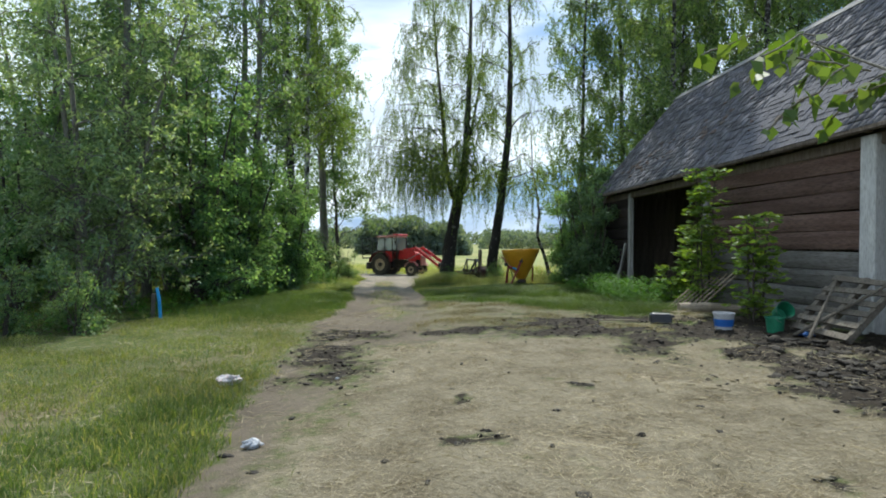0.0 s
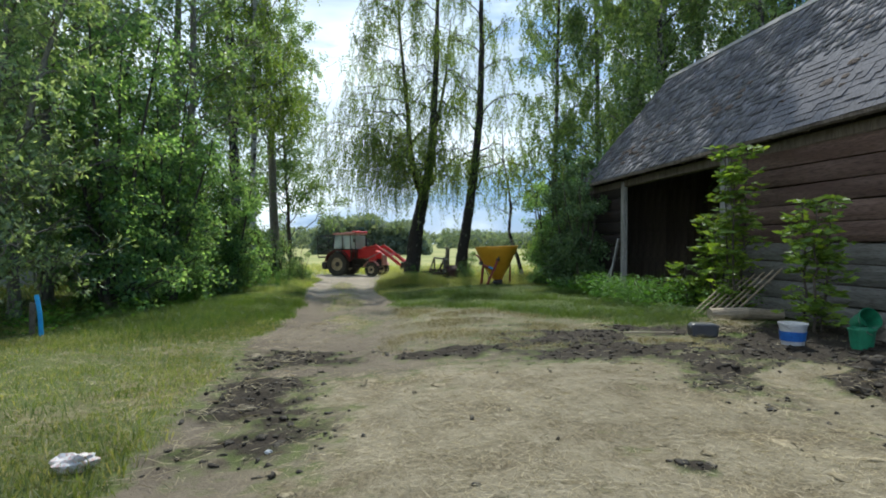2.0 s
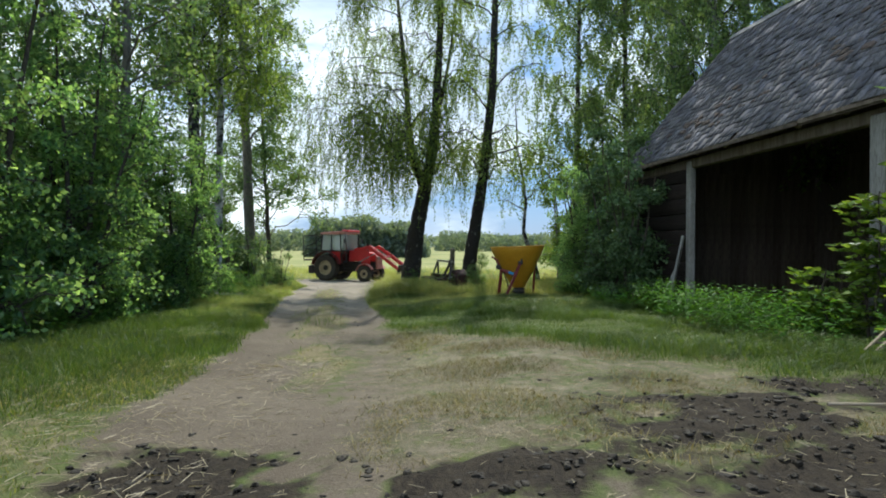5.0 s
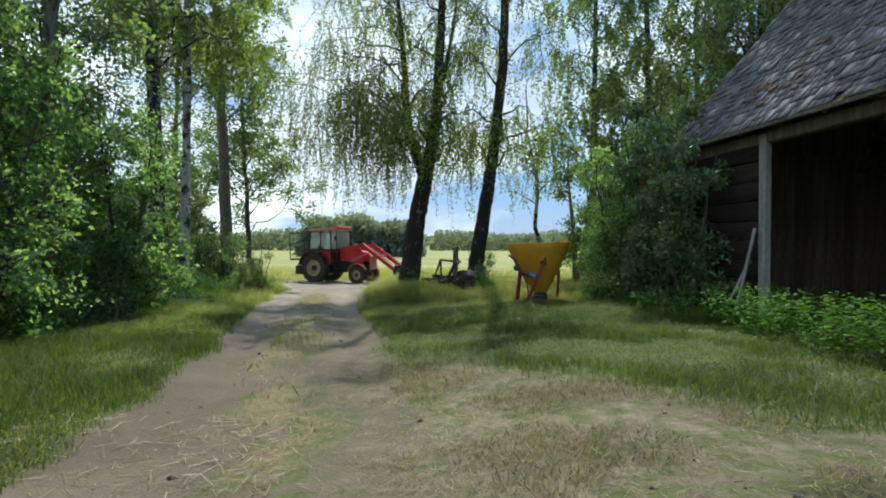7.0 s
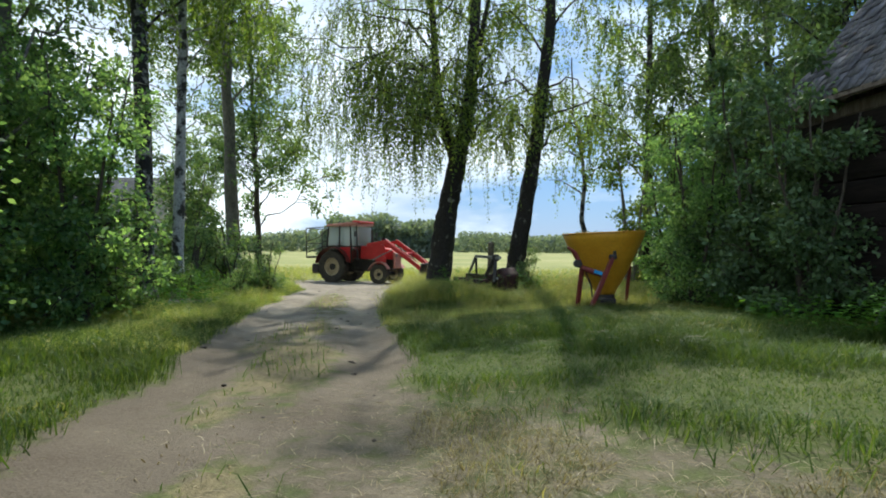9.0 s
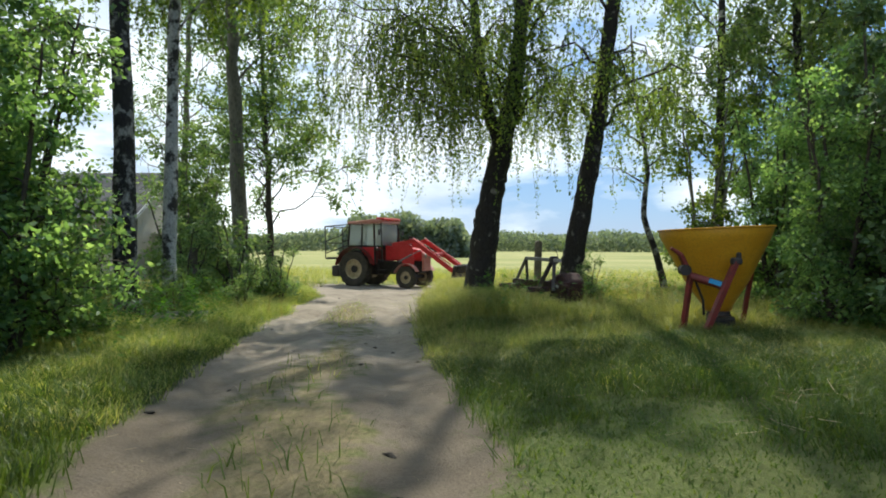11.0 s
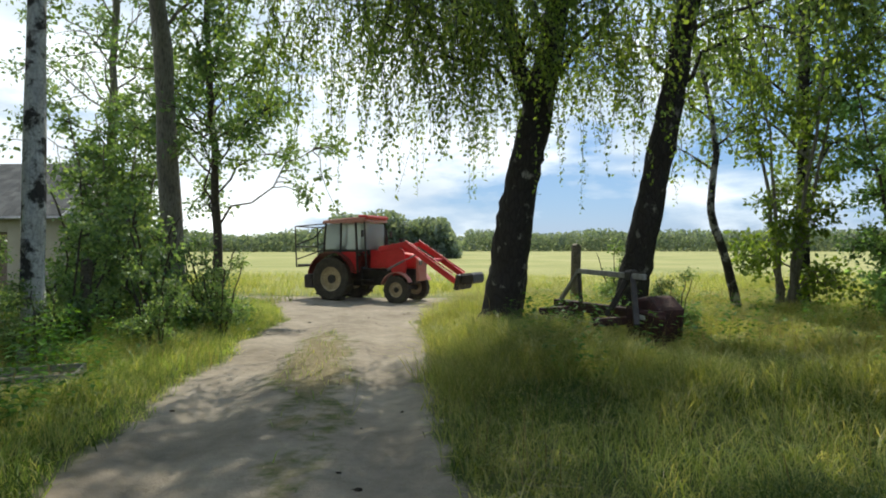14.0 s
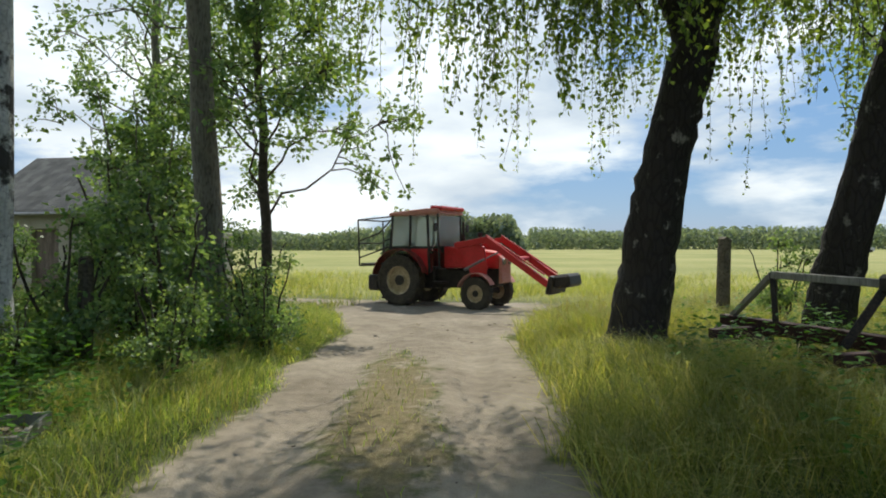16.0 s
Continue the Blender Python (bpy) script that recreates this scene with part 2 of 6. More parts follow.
M_BOARD = surface("dark_board", (0.109, 0.085, 0.066), (0.198, 0.159, 0.129), 3, 0.85, bump=0.4, fine=24, stretch=(3, 3, 0.3), random_mix=0.3)
M_POST = surface("grey_post", (0.240, 0.232, 0.216), (0.336, 0.328, 0.308), 3, 0.85, bump=0.4, fine=26, c=(0.144, 0.132, 0.120), stretch=(4, 4, 0.4))
M_WHITEPOST = surface("whitewashed_post", (0.468, 0.468, 0.451), (0.578, 0.578, 0.552), 3, 0.75, bump=0.2, fine=20, c=(0.306, 0.297, 0.281), stretch=(3, 3, 0.5))
M_OLDWOOD = surface("old_wood", (0.108, 0.091, 0.071), (0.178, 0.154, 0.121), 4, 0.85, bump=0.5, fine=30, c=(0.054, 0.044, 0.032), random_mix=0.2)
M_RED = surface("faded_red_paint", (0.52, 0.022, 0.028), (0.64, 0.035, 0.042), 3, 0.42, bump=0.05, fine=45, c=(0.36, 0.03, 0.022), spec=0.5)
M_RED_DARK = surface("dark_red_paint", (0.16, 0.022, 0.02), (0.24, 0.035, 0.03), 5, 0.5, bump=0.15, fine=40, c=(0.08, 0.03, 0.022), spec=0.4)
M_RED_PALE = surface("sun_bleached_red_paint", (0.52, 0.22, 0.18), (0.62, 0.33, 0.28), 4, 0.5, bump=0.05, fine=45, c=(0.42, 0.15, 0.12))
M_YELLOW = surface("yellow_plastic", (0.64, 0.30, 0.018), (0.72, 0.37, 0.028), 3, 0.45, bump=0.06, fine=40, c=(0.52, 0.26, 0.025), spec=0.4)
M_BLACK = surface("black_iron", (0.018, 0.018, 0.019), (0.04, 0.037, 0.035), 8, 0.55, bump=0.2, fine=50, c=(0.07, 0.05, 0.04))
M_TYRE = surface("dusty_tyre", (0.03, 0.028, 0.026), (0.065, 0.056, 0.045), 6, 0.9, bump=0.3, fine=40, c=(0.10, 0.085, 0.065))
M_RIM = surface("dirty_cream_rim", (0.429, 0.351, 0.221), (0.598, 0.494, 0.338), 6, 0.6, bump=0.1, fine=40, c=(0.221, 0.156, 0.104))
M_STEEL = surface("grey_steel", (0.22, 0.22, 0.22), (0.36, 0.36, 0.36), 6, 0.4, metal=0.7, bump=0.1, fine=40)
M_GREEN_PL = surface("green_plastic", (0.02, 0.16, 0.085), (0.03, 0.21, 0.11), 5, 0.4, bump=0.05, c=(0.02, 0.09, 0.05))
M_WHITE_PL = surface("white_plastic", (0.413, 0.420, 0.435), (0.510, 0.517, 0.525), 5, 0.45, bump=0.05, c=(0.270, 0.255, 0.240))
M_BLUE_PL = surface("blue_plastic", (0.02, 0.10, 0.36), (0.03, 0.15, 0.46), 5, 0.4, bump=0.05, c=(0.02, 0.06, 0.2))
M_CYAN = surface("light_blue_pipe", (0.03, 0.30, 0.62), (0.05, 0.38, 0.72), 5, 0.4, bump=0.05, c=(0.03, 0.2, 0.4))
M_BLACK_PL = surface("black_plastic", (0.02, 0.022, 0.028), (0.035, 0.038, 0.045), 5, 0.35, bump=0.08, c=(0.08, 0.08, 0.085), spec=0.5)
M_LITTER = surface("crumpled_bag", (0.496, 0.480, 0.464), (0.592, 0.576, 0.560), 12, 0.5, bump=0.2, c=(0.480, 0.200, 0.160))
M_PLASTER = surface("cream_plaster", (0.332, 0.306, 0.242), (0.395, 0.370, 0.299), 1.5, 0.9, bump=0.2, c=(0.268, 0.242, 0.191))
M_TILE = surface("grey_roof_tile", (0.076, 0.076, 0.074), (0.117, 0.115, 0.108), 2.5, 0.85, bump=0.3, c=(0.050, 0.050, 0.045), random_mix=0.25)
M_GREYWALL = surface("grey_render", (0.34, 0.35, 0.36), (0.42, 0.43, 0.44), 2, 0.9, bump=0.2)
M_TAN = surface("bare_tan_wood", (0.26, 0.21, 0.145), (0.36, 0.30, 0.22), 4, 0.8, bump=0.35, fine=28, c=(0.15, 0.115, 0.08), stretch=(0.4, 3, 3), random_mix=0.2)
M_RUST = surface("rusty_iron", (0.034, 0.017, 0.017), (0.068, 0.028, 0.026), 7, 0.75, bump=0.4, fine=40, c=(0.022, 0.015, 0.015))
M_PINK = surface("pink_rag", (0.40, 0.20, 0.20), (0.52, 0.30, 0.28), 9, 0.9, bump=0.3)


def glass():
    m = bpy.data.materials.new("cab_glass")
    m.use_nodes = True
    n, l = m.node_tree.nodes, m.node_tree.links
    n.remove(n["Principled BSDF"])
    clear, shine, ms, fr = n.new("ShaderNodeBsdfTransparent"), n.new("ShaderNodeBsdfGlossy"), n.new("ShaderNodeMixShader"), n.new("ShaderNodeFresnel")
    clear.inputs["Color"].default_value = (0.86, 0.91, 0.90, 1)
    shine.inputs["Roughness"].default_value = 0.07
    fr.inputs["IOR"].default_value = 1.55
    l.new(fr.outputs["Fac"], ms.inputs[0])
    l.new(clear.outputs["BSDF"], ms.inputs[1])
    l.new(shine.outputs["BSDF"], ms.inputs[2])
    # whitish veil on the panes: dust, and reflected sky put into the same colour
    milky, veil = n.new("ShaderNodeBsdfTranslucent"), n.new("ShaderNodeMixShader")
    milky.inputs["Color"].default_value = (0.74, 0.76, 0.74, 1)
    veil.inputs[0].default_value = 0.3
    l.new(ms.outputs["Shader"], veil.inputs[1])
    l.new(milky.outputs["BSDF"], veil.inputs[2])
    l.new(veil.outputs["Shader"], n["Material Output"].inputs["Surface"])
    return m


M_GLASS = glass()


# ---- mesh helpers ----
class Mesh:
    """Collects rounded boxes, bars, tubes and turned shapes into one bmesh."""

    def __init__(self):
        self.bm = bmesh.new()

    def take(self, other, m):
        me = bpy.data.meshes.new("tmp")
        other.to_mesh(me)
        other.free()
        me.transform(m)
        self.bm.from_mesh(me)
        bpy.data.meshes.remove(me)
        return self

    def box(self, size, m=Matrix(), bevel=0.01):
        b = bmesh.new()
        bmesh.ops.create_cube(b, size=1)
        for v in b.verts:
            v.co = Vector((v.co.x * size[0], v.co.y * size[1], v.co.z * size[2]))
        if bevel:
            bmesh.ops.bevel(b, geom=b.edges[:], offset=min(bevel, 0.45 * min(size)), segments=1, affect="EDGES", profile=0.5)
        return self.take(b, m)

    def bar(self, p, q, w, h=None, bevel=0.006, turn=0.0):
        p, q = Vector(p), Vector(q)
        m = Matrix.Translation((p + q) / 2) @ (q - p).to_track_quat("X", "Z").to_matrix().to_4x4() @ Matrix.Rotation(turn, 4, "X")
        return self.box(((q - p).length, w, h or w), m, bevel)

    def rod(self, p, q, r0, r1=None, sides=10):
        p, q = Vector(p), Vector(q)
        b = bmesh.new()
        bmesh.ops.create_cone(b, cap_ends=True, segments=sides, radius1=r0, radius2=r0 if r1 is None else r1, depth=(q - p).length)
        return self.take(b, Matrix.Translation((p + q) / 2) @ (q - p).to_track_quat("Z", "Y").to_matrix().to_4x4())

    def lathe(self, profile, m=Matrix(), sides=24, squash=1.0):
        b = bmesh.new()
        rings = [[b.verts.new((r * math.cos(2 * math.pi * k / sides), squash * r * math.sin(2 * math.pi * k / sides), z)) for k in range(sides)] for r, z in profile]
        for u, v in zip(rings, rings[1:]):
            for k in range(sides):
                b.faces.new((u[k], u[(k + 1) % sides], v[(k + 1) % sides], v[k]))
        return self.take(b, m)

    def prism(self, outline, width, m=Matrix(), bevel=0.0):
        """An outline in x, z carried through width along y."""
        b = bmesh.new()
        f0 = [b.verts.new((x, -width / 2, z)) for x, z in outline]
        f1 = [b.verts.new((x, width / 2, z)) for x, z in outline]
        b.faces.new(f0)
        b.faces.new(f1[::-1])
        for i in range(len(outline)):
            j = (i + 1) % len(outline)
            b.faces.new((f0[j], f0[i], f1[i], f1[j]))
        bmesh.ops.recalc_face_normals(b, faces=b.faces[:])
        if bevel:
            bmesh.ops.bevel(b, geom=b.edges[:], offset=bevel, segments=2, affect="EDGES", profile=0.5)
        return self.take(b, m)

    def lump(self, r, m=Matrix(), rough=0.25, level=2, seed=0):
        b = bmesh.new()
        bmesh.ops.create_icosphere(b, subdivisions=level, radius=1)
        for v in b.verts:
            k = 1 + rough * noise.noise(v.co * 1.7 + Vector((seed * 3.1, seed, 0))) + 0.5 * rough * noise.noise(v.co * 4.3 + Vector((seed, 0, seed)))
            v.co = Vector((v.co.x * r[0], v.co.y * r[1], v.co.z * r[2])) * k
        return self.take(b, m)

    def mesh(self, name, material, smooth=False):
        me = bpy.data.meshes.new(name)
        bmesh.ops.recalc_face_normals(self.bm, faces=self.bm.faces[:])
        self.bm.to_mesh(me)
        self.bm.free()
        me.materials.append(material)
        if smooth:
            me.polygons.foreach_set("use_smooth", [True] * len(me.polygons))
        return me


def part(name, shape, material, parent=None, label="", smooth=False, m=None):
    ob = new(name, shape if isinstance(shape, bpy.types.Mesh) else shape.mesh(name, material, smooth))
    if parent:
        ob.parent = parent
    if m is not None:
        ob.matrix_basis = m
    if label:
        ob["label"] = label
    return ob


def thing(name, m, label, category, group="", kind=""):
    ob = new(name)
    ob.matrix_basis = m
    return tagged(ob, label, category, group, kind)


def quick_mesh(name, verts, faces, material, smooth=False):
    """A mesh from arrays; all faces have the same number of corners."""
    verts, faces = np.asarray(verts, np.float32), np.asarray(faces, np.int32)
    me = bpy.data.meshes.new(name)
    k = faces.shape[1]
    me.vertices.add(len(verts))
    me.vertices.foreach_set("co", verts.ravel())
    me.loops.add(faces.size)
    me.loops.foreach_set("vertex_index", faces.ravel())
    me.polygons.add(len(faces))
    me.polygons.foreach_set("loop_start", np.arange(0, faces.size, k, dtype=np.int32))
    me.polygons.foreach_set("loop_total", np.full(len(faces), k, np.int32))
    if smooth:
        me.polygons.foreach_set("use_smooth", np.ones(len(faces), bool))
    me.materials.append(material)
    me.update(calc_edges=True)
    return me


# ---- ground: heights and cover ----
def lattice(ix, iy, seed):
    h = np.sin(ix * 127.1 + iy * 311.7 + seed * 74.7) * 43758.5453
    return h - np.floor(h)


def value_noise(x, y, seed=0, octaves=3):
    x, y = np.asarray(x, float), np.asarray(y, float)
    total, amp, norm = np.zeros(np.broadcast(x, y).shape), 1.0, 0.0
    for o in range(octaves):
        ix, iy = np.floor(x), np.floor(y)
        fx, fy = x - ix, y - iy
        fx, fy = fx * fx * (3 - 2 * fx), fy * fy * (3 - 2 * fy)
        a, b = lattice(ix, iy, seed + o), lattice(ix + 1, iy, seed + o)
        c, d = lattice(ix, iy + 1, seed + o), lattice(ix + 1, iy + 1, seed + o)
        total += amp * ((a * (1 - fx) + b * fx) * (1 - fy) + (c * (1 - fx) + d * fx) * fy)
        norm += amp
        amp *= 0.5
        x, y = x * 2.03 + 5.3, y * 2.03 + 1.7
    return total / norm


def step(a, b, v):
    s = np.clip((v - a) / (b - a), 0, 1)
    return s * s * (3 - 2 * s)


LANE_Y = [-30, 0, 4.6, 7, 10.8, 14.8, 17.4, 23, 25, 27.5, 31, 33, 36]
LANE_L = [0.6, 0.1, -0.75, -1.25, -2.05, -2.55, -3.05, -4.4, -4.8, -5.3, -5.75, -6.5, -7.6]
LANE_R = [2.0, 1.6, 1.2, 0.8, 0.6, -0.1, -0.75, -1.85, -2.1, -2.4, -2.9, -2.4, -0.6]


def covers(x, y):
    """Weights of bare lane, straw, muck, dry turf; the rest is green."""
    wob = 0.9 * (value_noise(x * 1.3, y * 1.3, 3) - 0.5) + 0.35 * (value_noise(x * 5, y * 5, 9) - 0.5)
    left, right = np.interp(y, LANE_Y, LANE_L), np.interp(y, LANE_Y, LANE_R)
    lane = step(-0.22, 0.22, x - left + 0.45 * wob) * step(-0.25, 0.25, right - x + 0.6 * wob) * step(37.4, 36.3, y + wob)
    cross = step(-10.5, -9, x) * step(0.6, -0.8, x + wob) * step(32.6, 33.4, y + 0.5 * wob + 0.18 * (x + 4)) * step(37.2, 36.3, y + 0.5 * wob + 0.15 * (x + 4))
    lane = np.maximum(lane, cross)
    yard = step(-0.8, 0.6, x + wob) * step(13.8, 12.4, y + 0.45 * x + wob) * step(8.6, 7.5, x)
    lane = np.maximum(lane, yard)
    lane = np.maximum(lane, 0.9 * step(-0.8, 0.4, x + wob) * step(17.0, 15.6, y + 1.15 * x + 1.3 * wob) * step(9.0, 11.0, y))
    straw = step(-1.5, 0.3, x + 0.8 * wob + 0.12 * (y - 8)) * step(10.2, 8.6, y + 0.9 * wob) * step(9, 7, x) * (0.72 + 0.28 * step(0.3, 0.5, value_noise(x * 1.2, y * 1.2, 19)))
    hay = 0.5 * step(-1.4, 0.8, x + 0.18 * (y - 12) + wob) * step(18.0, 14.4, y + 1.1 * x + 1.8 * wob) * step(9.5, 10.6, y) * step(5.5, 3.8, x + wob)
    hay2 = 0.2 * step(0.62, 0.75, value_noise(x * 0.7, y * 0.5, 21)) * step(13, 15, y) * step(22, 19, y) * step(-1, 0.5, x)
    dry = 0.55 * step(0.34, 0.62, value_noise(x * 0.55 + 3, y * 0.4, 31)) * step(13.5, 10, y) * step(-0.8, -1.6, x) * step(-9, -6, x)
    crest = 0.5 * (left + right) - 0.1
    mid = 0.8 * step(0.75, 0.2, np.abs(x - crest + 0.8 * wob)) * step(0.42, 0.62, value_noise(x * 1.1 + 5, y * 0.55, 37)) * step(11, 14, y) * step(31, 28, y) * lane
    crumb = value_noise(x * 2.3, y * 2.3, 44)
    strip = step(0.6, 0.0, np.abs(y - 10.2 + 0.12 * x + 0.5 * wob)) * step(-2.2, -1.5, x) * step(2.1, 1.0, x) * step(0.22, 0.50, crumb)
    arm = 0.9 * step(0.8, 0.0, np.abs(x + 1.02 + 0.20 * (y - 8.8) + 0.7 * wob)) * step(6.2, 7.4, y) * step(10.8, 10.2, y) * step(0.3, 0.56, value_noise(x * 2, y * 2, 47))
    patch = step(2.5, 0.6, np.abs(y - 11.0 + 0.8 * wob) * 1.1) * step(0.6, 2.4, x + wob) * step(7.0, 6.6, x) * step(0.32, 0.62, value_noise(x * 1.5, y * 2.6, 52) + 0.16 * step(3.8, 5.0, x))
    heap = step(2.3, 4.6, x + 0.45 * (y - 8.5) + 1.4 * wob) * step(4.0, 5.6, y) * step(11.4, 9.8, y) * step(0.30, 0.54, value_noise(x * 1.5, y * 1.7, 58) + 0.1 * step(4.5, 6, x))
    spots = step(0.70, 0.86, value_noise(x * 1.7 + 7, y * 1.7, 63)) * straw * 0.8
    muck = np.clip(1.35 * np.maximum.reduce([strip, arm, patch, heap, spots]), 0, 1)
    straw = np.maximum(straw, np.maximum(hay, hay2)) * (1 - muck)
    lane = lane * (1 - straw) * (1 - muck)
    lane = lane * (1 - mid)
    dry = np.maximum(dry * (1 - lane), mid) * (1 - straw) * (1 - muck)
    return lane, straw, muck, dry


def heights(x, y):
    x, y = np.asarray(x, float), np.asarray(y, float)
    base = np.interp(y, [0, 12, 18, 25.6, 35, 60], [0.30, 0.29, 0.23, 0.0, -0.07, -0.25])
    base = base + 0.24 * step(0.1, 1.0, x - np.interp(y, LANE_Y, LANE_R)) * step(22.5, 26.0, y) * step(34.5, 31.5, y) * step(6.0, 3.0, x)
    base = base + 0.17 * step(-1.2, 1.4, x) * step(27, 22, y)
    base = base + 0.05 * (value_noise(x * 0.5, y * 0.5, 5) - 0.5)
    lane, straw, muck, dry = covers(x, y)
    fine = value_noise(x * 4, y * 4, 14)
    green = np.clip(1 - lane - straw - muck - dry, 0, 1)
    mid = 0.5 * (np.interp(y, LANE_Y, LANE_L) + np.interp(y, LANE_Y, LANE_R))
    ruts = -0.045 * lane * (step(0.35, 0.1, np.abs(x - mid - 0.75)) + step(0.35, 0.1, np.abs(x - mid + 0.75))) * step(34, 31, y) * step(11, 14, y)
    return base + ruts + muck * (0.16 * (fine - 0.4) + 0.05 * (value_noise(x * 8, y * 8, 15) - 0.5)) + straw * (0.05 + 0.13 * step(2.2, 4.2, x + 0.3 * (8 - y)) * step(9.8, 8.6, y)) * (value_noise(x * 2.2, y * 2.2, 17) - 0.4) + green * 0.05 * (fine - 0.5) + lane * 0.018 * (fine - 0.5)


def ground_z(x, y):
    return float(heights(np.array([x]), np.array([y]))[0])


def spread(stops):
    out = []
    for a, b, s in stops:
        out += list(np.arange(a, b - 1e-6, s))
    return np.array(out + [stops[-1][1]])


def ground_material():
    m = bpy.data.materials.new("ground")
    m.use_nodes = True
    n, l = m.node_tree.nodes, m.node_tree.links
    p = n["Principled BSDF"]
    p.inputs["Roughness"].default_value, p.inputs["Specular IOR Level"].default_value = 0.9, 0.15
    co = n.new("ShaderNodeTexCoord")

    def tex(scale, detail=6, stretch=(1, 1, 1)):
        mp = n.new("ShaderNodeMapping")
        mp.inputs["Scale"].default_value = stretch
        l.new(co.outputs["Object"], mp.inputs["Vector"])
        t = n.new("ShaderNodeTexNoise")
        t.inputs["Scale"].default_value, t.inputs["Detail"].default_value, t.inputs["Roughness"].default_value = scale, detail, 0.62
        l.new(mp.outputs["Vector"], t.inputs["Vector"])
        return t.outputs["Fac"]

    def ramp(fac, stops):
        r = n.new("ShaderNodeValToRGB")
        r.color_ramp.elements[0].position, r.color_ramp.elements[0].color = stops[0][0], rgb(stops[0][1])
        r.color_ramp.elements[1].position, r.color_ramp.elements[1].color = stops[-1][0], rgb(stops[-1][1])
        for q, c in stops[1:-1]:
            e = r.color_ramp.elements.new(q)
            e.color = rgb(c)
        l.new(fac, r.inputs["Fac"])
        return r.outputs["Color"]

    def mix(fac, a, b):
        x = n.new("ShaderNodeMixRGB")
        l.new(fac, x.inputs[0])
        l.new(a, x.inputs[1])
        l.new(b, x.inputs[2])
        return x.outputs["Color"]

    def mask(name, grain, lo=0.2, hi=0.8):
        a = n.new("ShaderNodeAttribute")
        a.attribute_name = name
        s = n.new("ShaderNodeMath")
        s.operation = "MULTIPLY_ADD"
        s.inputs[1].default_value, s.inputs[2].default_value = 1.5, -0.75
        l.new(grain, s.inputs[0])
        d = n.new("ShaderNodeMath")
        d.operation = "ADD"
        l.new(a.outputs["Fac"], d.inputs[0])
        l.new(s.outputs[0], d.inputs[1])
        r = n.new("ShaderNodeMapRange")
        r.interpolation_type = "SMOOTHSTEP"
        r.inputs["From Min"].default_value, r.inputs["From Max"].default_value = lo, hi
        l.new(d.outputs[0], r.inputs["Value"])
        return r.outputs["Result"]

    big, small, grit = tex(0.8), tex(6), tex(55, 4)
    blades = tex(30, 5, (1, 0.5, 1))
    green = mix(small, ramp(blades, [(0.3, (0.035, 0.05, 0.015)), (0.7, (0.10, 0.125, 0.035))]), ramp(big, [(0.3, (0.07, 0.10, 0.028)), (0.7, (0.17, 0.17, 0.07))]))
    field = ramp(tex(0.06, 4), [(0.3, (0.18, 0.20, 0.065)), (0.5, (0.26, 0.26, 0.095)), (0.7, (0.34, 0.31, 0.14))])
    field_at = n.new("ShaderNodeAttribute")
    field_at.attribute_name = "field"
    green = mix(field_at.outputs["Fac"], green, field)
    dry = ramp(blades, [(0.25, (0.11, 0.092, 0.05)), (0.7, (0.25, 0.205, 0.115))])
    sand = mix(grit, ramp(small, [(0.3, (0.143, 0.120, 0.092)), (0.7, (0.343, 0.293, 0.232))]), ramp(big, [(0.35, (0.181, 0.151, 0.113)), (0.65, (0.409, 0.358, 0.288))]))
    # brown soil of the yard; farther along it also darkens the track for shade
    earth = mix(small, ramp(grit, [(0.3, (0.070, 0.055, 0.039)), (0.7, (0.172, 0.140, 0.104))]), ramp(big, [(0.35, (0.098, 0.078, 0.057)), (0.65, (0.189, 0.156, 0.115))]))
    earth_shade_at = n.new("ShaderNodeAttribute")
    earth_shade_at.attribute_name = "earth"
    sand = mix(earth_shade_at.outputs["Fac"], sand, earth)
    straw = mix(small, ramp(tex(40, 5, (1, 0.35, 1)), [(0.3, (0.129, 0.107, 0.071)), (0.7, (0.284, 0.245, 0.168))]), ramp(tex(46, 5, (0.3, 1, 1)), [(0.3, (0.146, 0.125, 0.082)), (0.7, (0.301, 0.262, 0.181))]))
    straw = mix(ramp(tex(1.9, 5), [(0.42, (0, 0, 0)), (0.62, (1, 1, 1))]), straw, ramp(tex(44, 5, (1, 0.4, 1)), [(0.3, (0.073, 0.057, 0.034)), (0.7, (0.202, 0.168, 0.107))]))
    muck = mix(grit, ramp(small, [(0.3, (0.012, 0.009, 0.007)), (0.7, (0.032, 0.026, 0.019))]), ramp(blades, [(0.4, (0.022, 0.017, 0.013)), (0.75, (0.077, 0.061, 0.038))]))
    out = mix(mask("dry", small), green, dry)
    out = mix(mask("lane", small), out, sand)
    out = mix(mask("straw", small), out, straw)
    out = mix(mask("muck", small), out, muck)
    l.new(out, p.inputs["Base Color"])
    bp = n.new("ShaderNodeBump")
    bp.inputs["Strength"].default_value, bp.inputs["Distance"].default_value = 0.6, 0.04
    ad = n.new("ShaderNodeMath")
    ad.operation = "ADD"
    l.new(small, ad.inputs[0])
    l.new(grit, ad.inputs[1])
    l.new(ad.outputs[0], bp.inputs["Height"])
    l.new(bp.outputs["Normal"], p.inputs["Normal"])
    return m


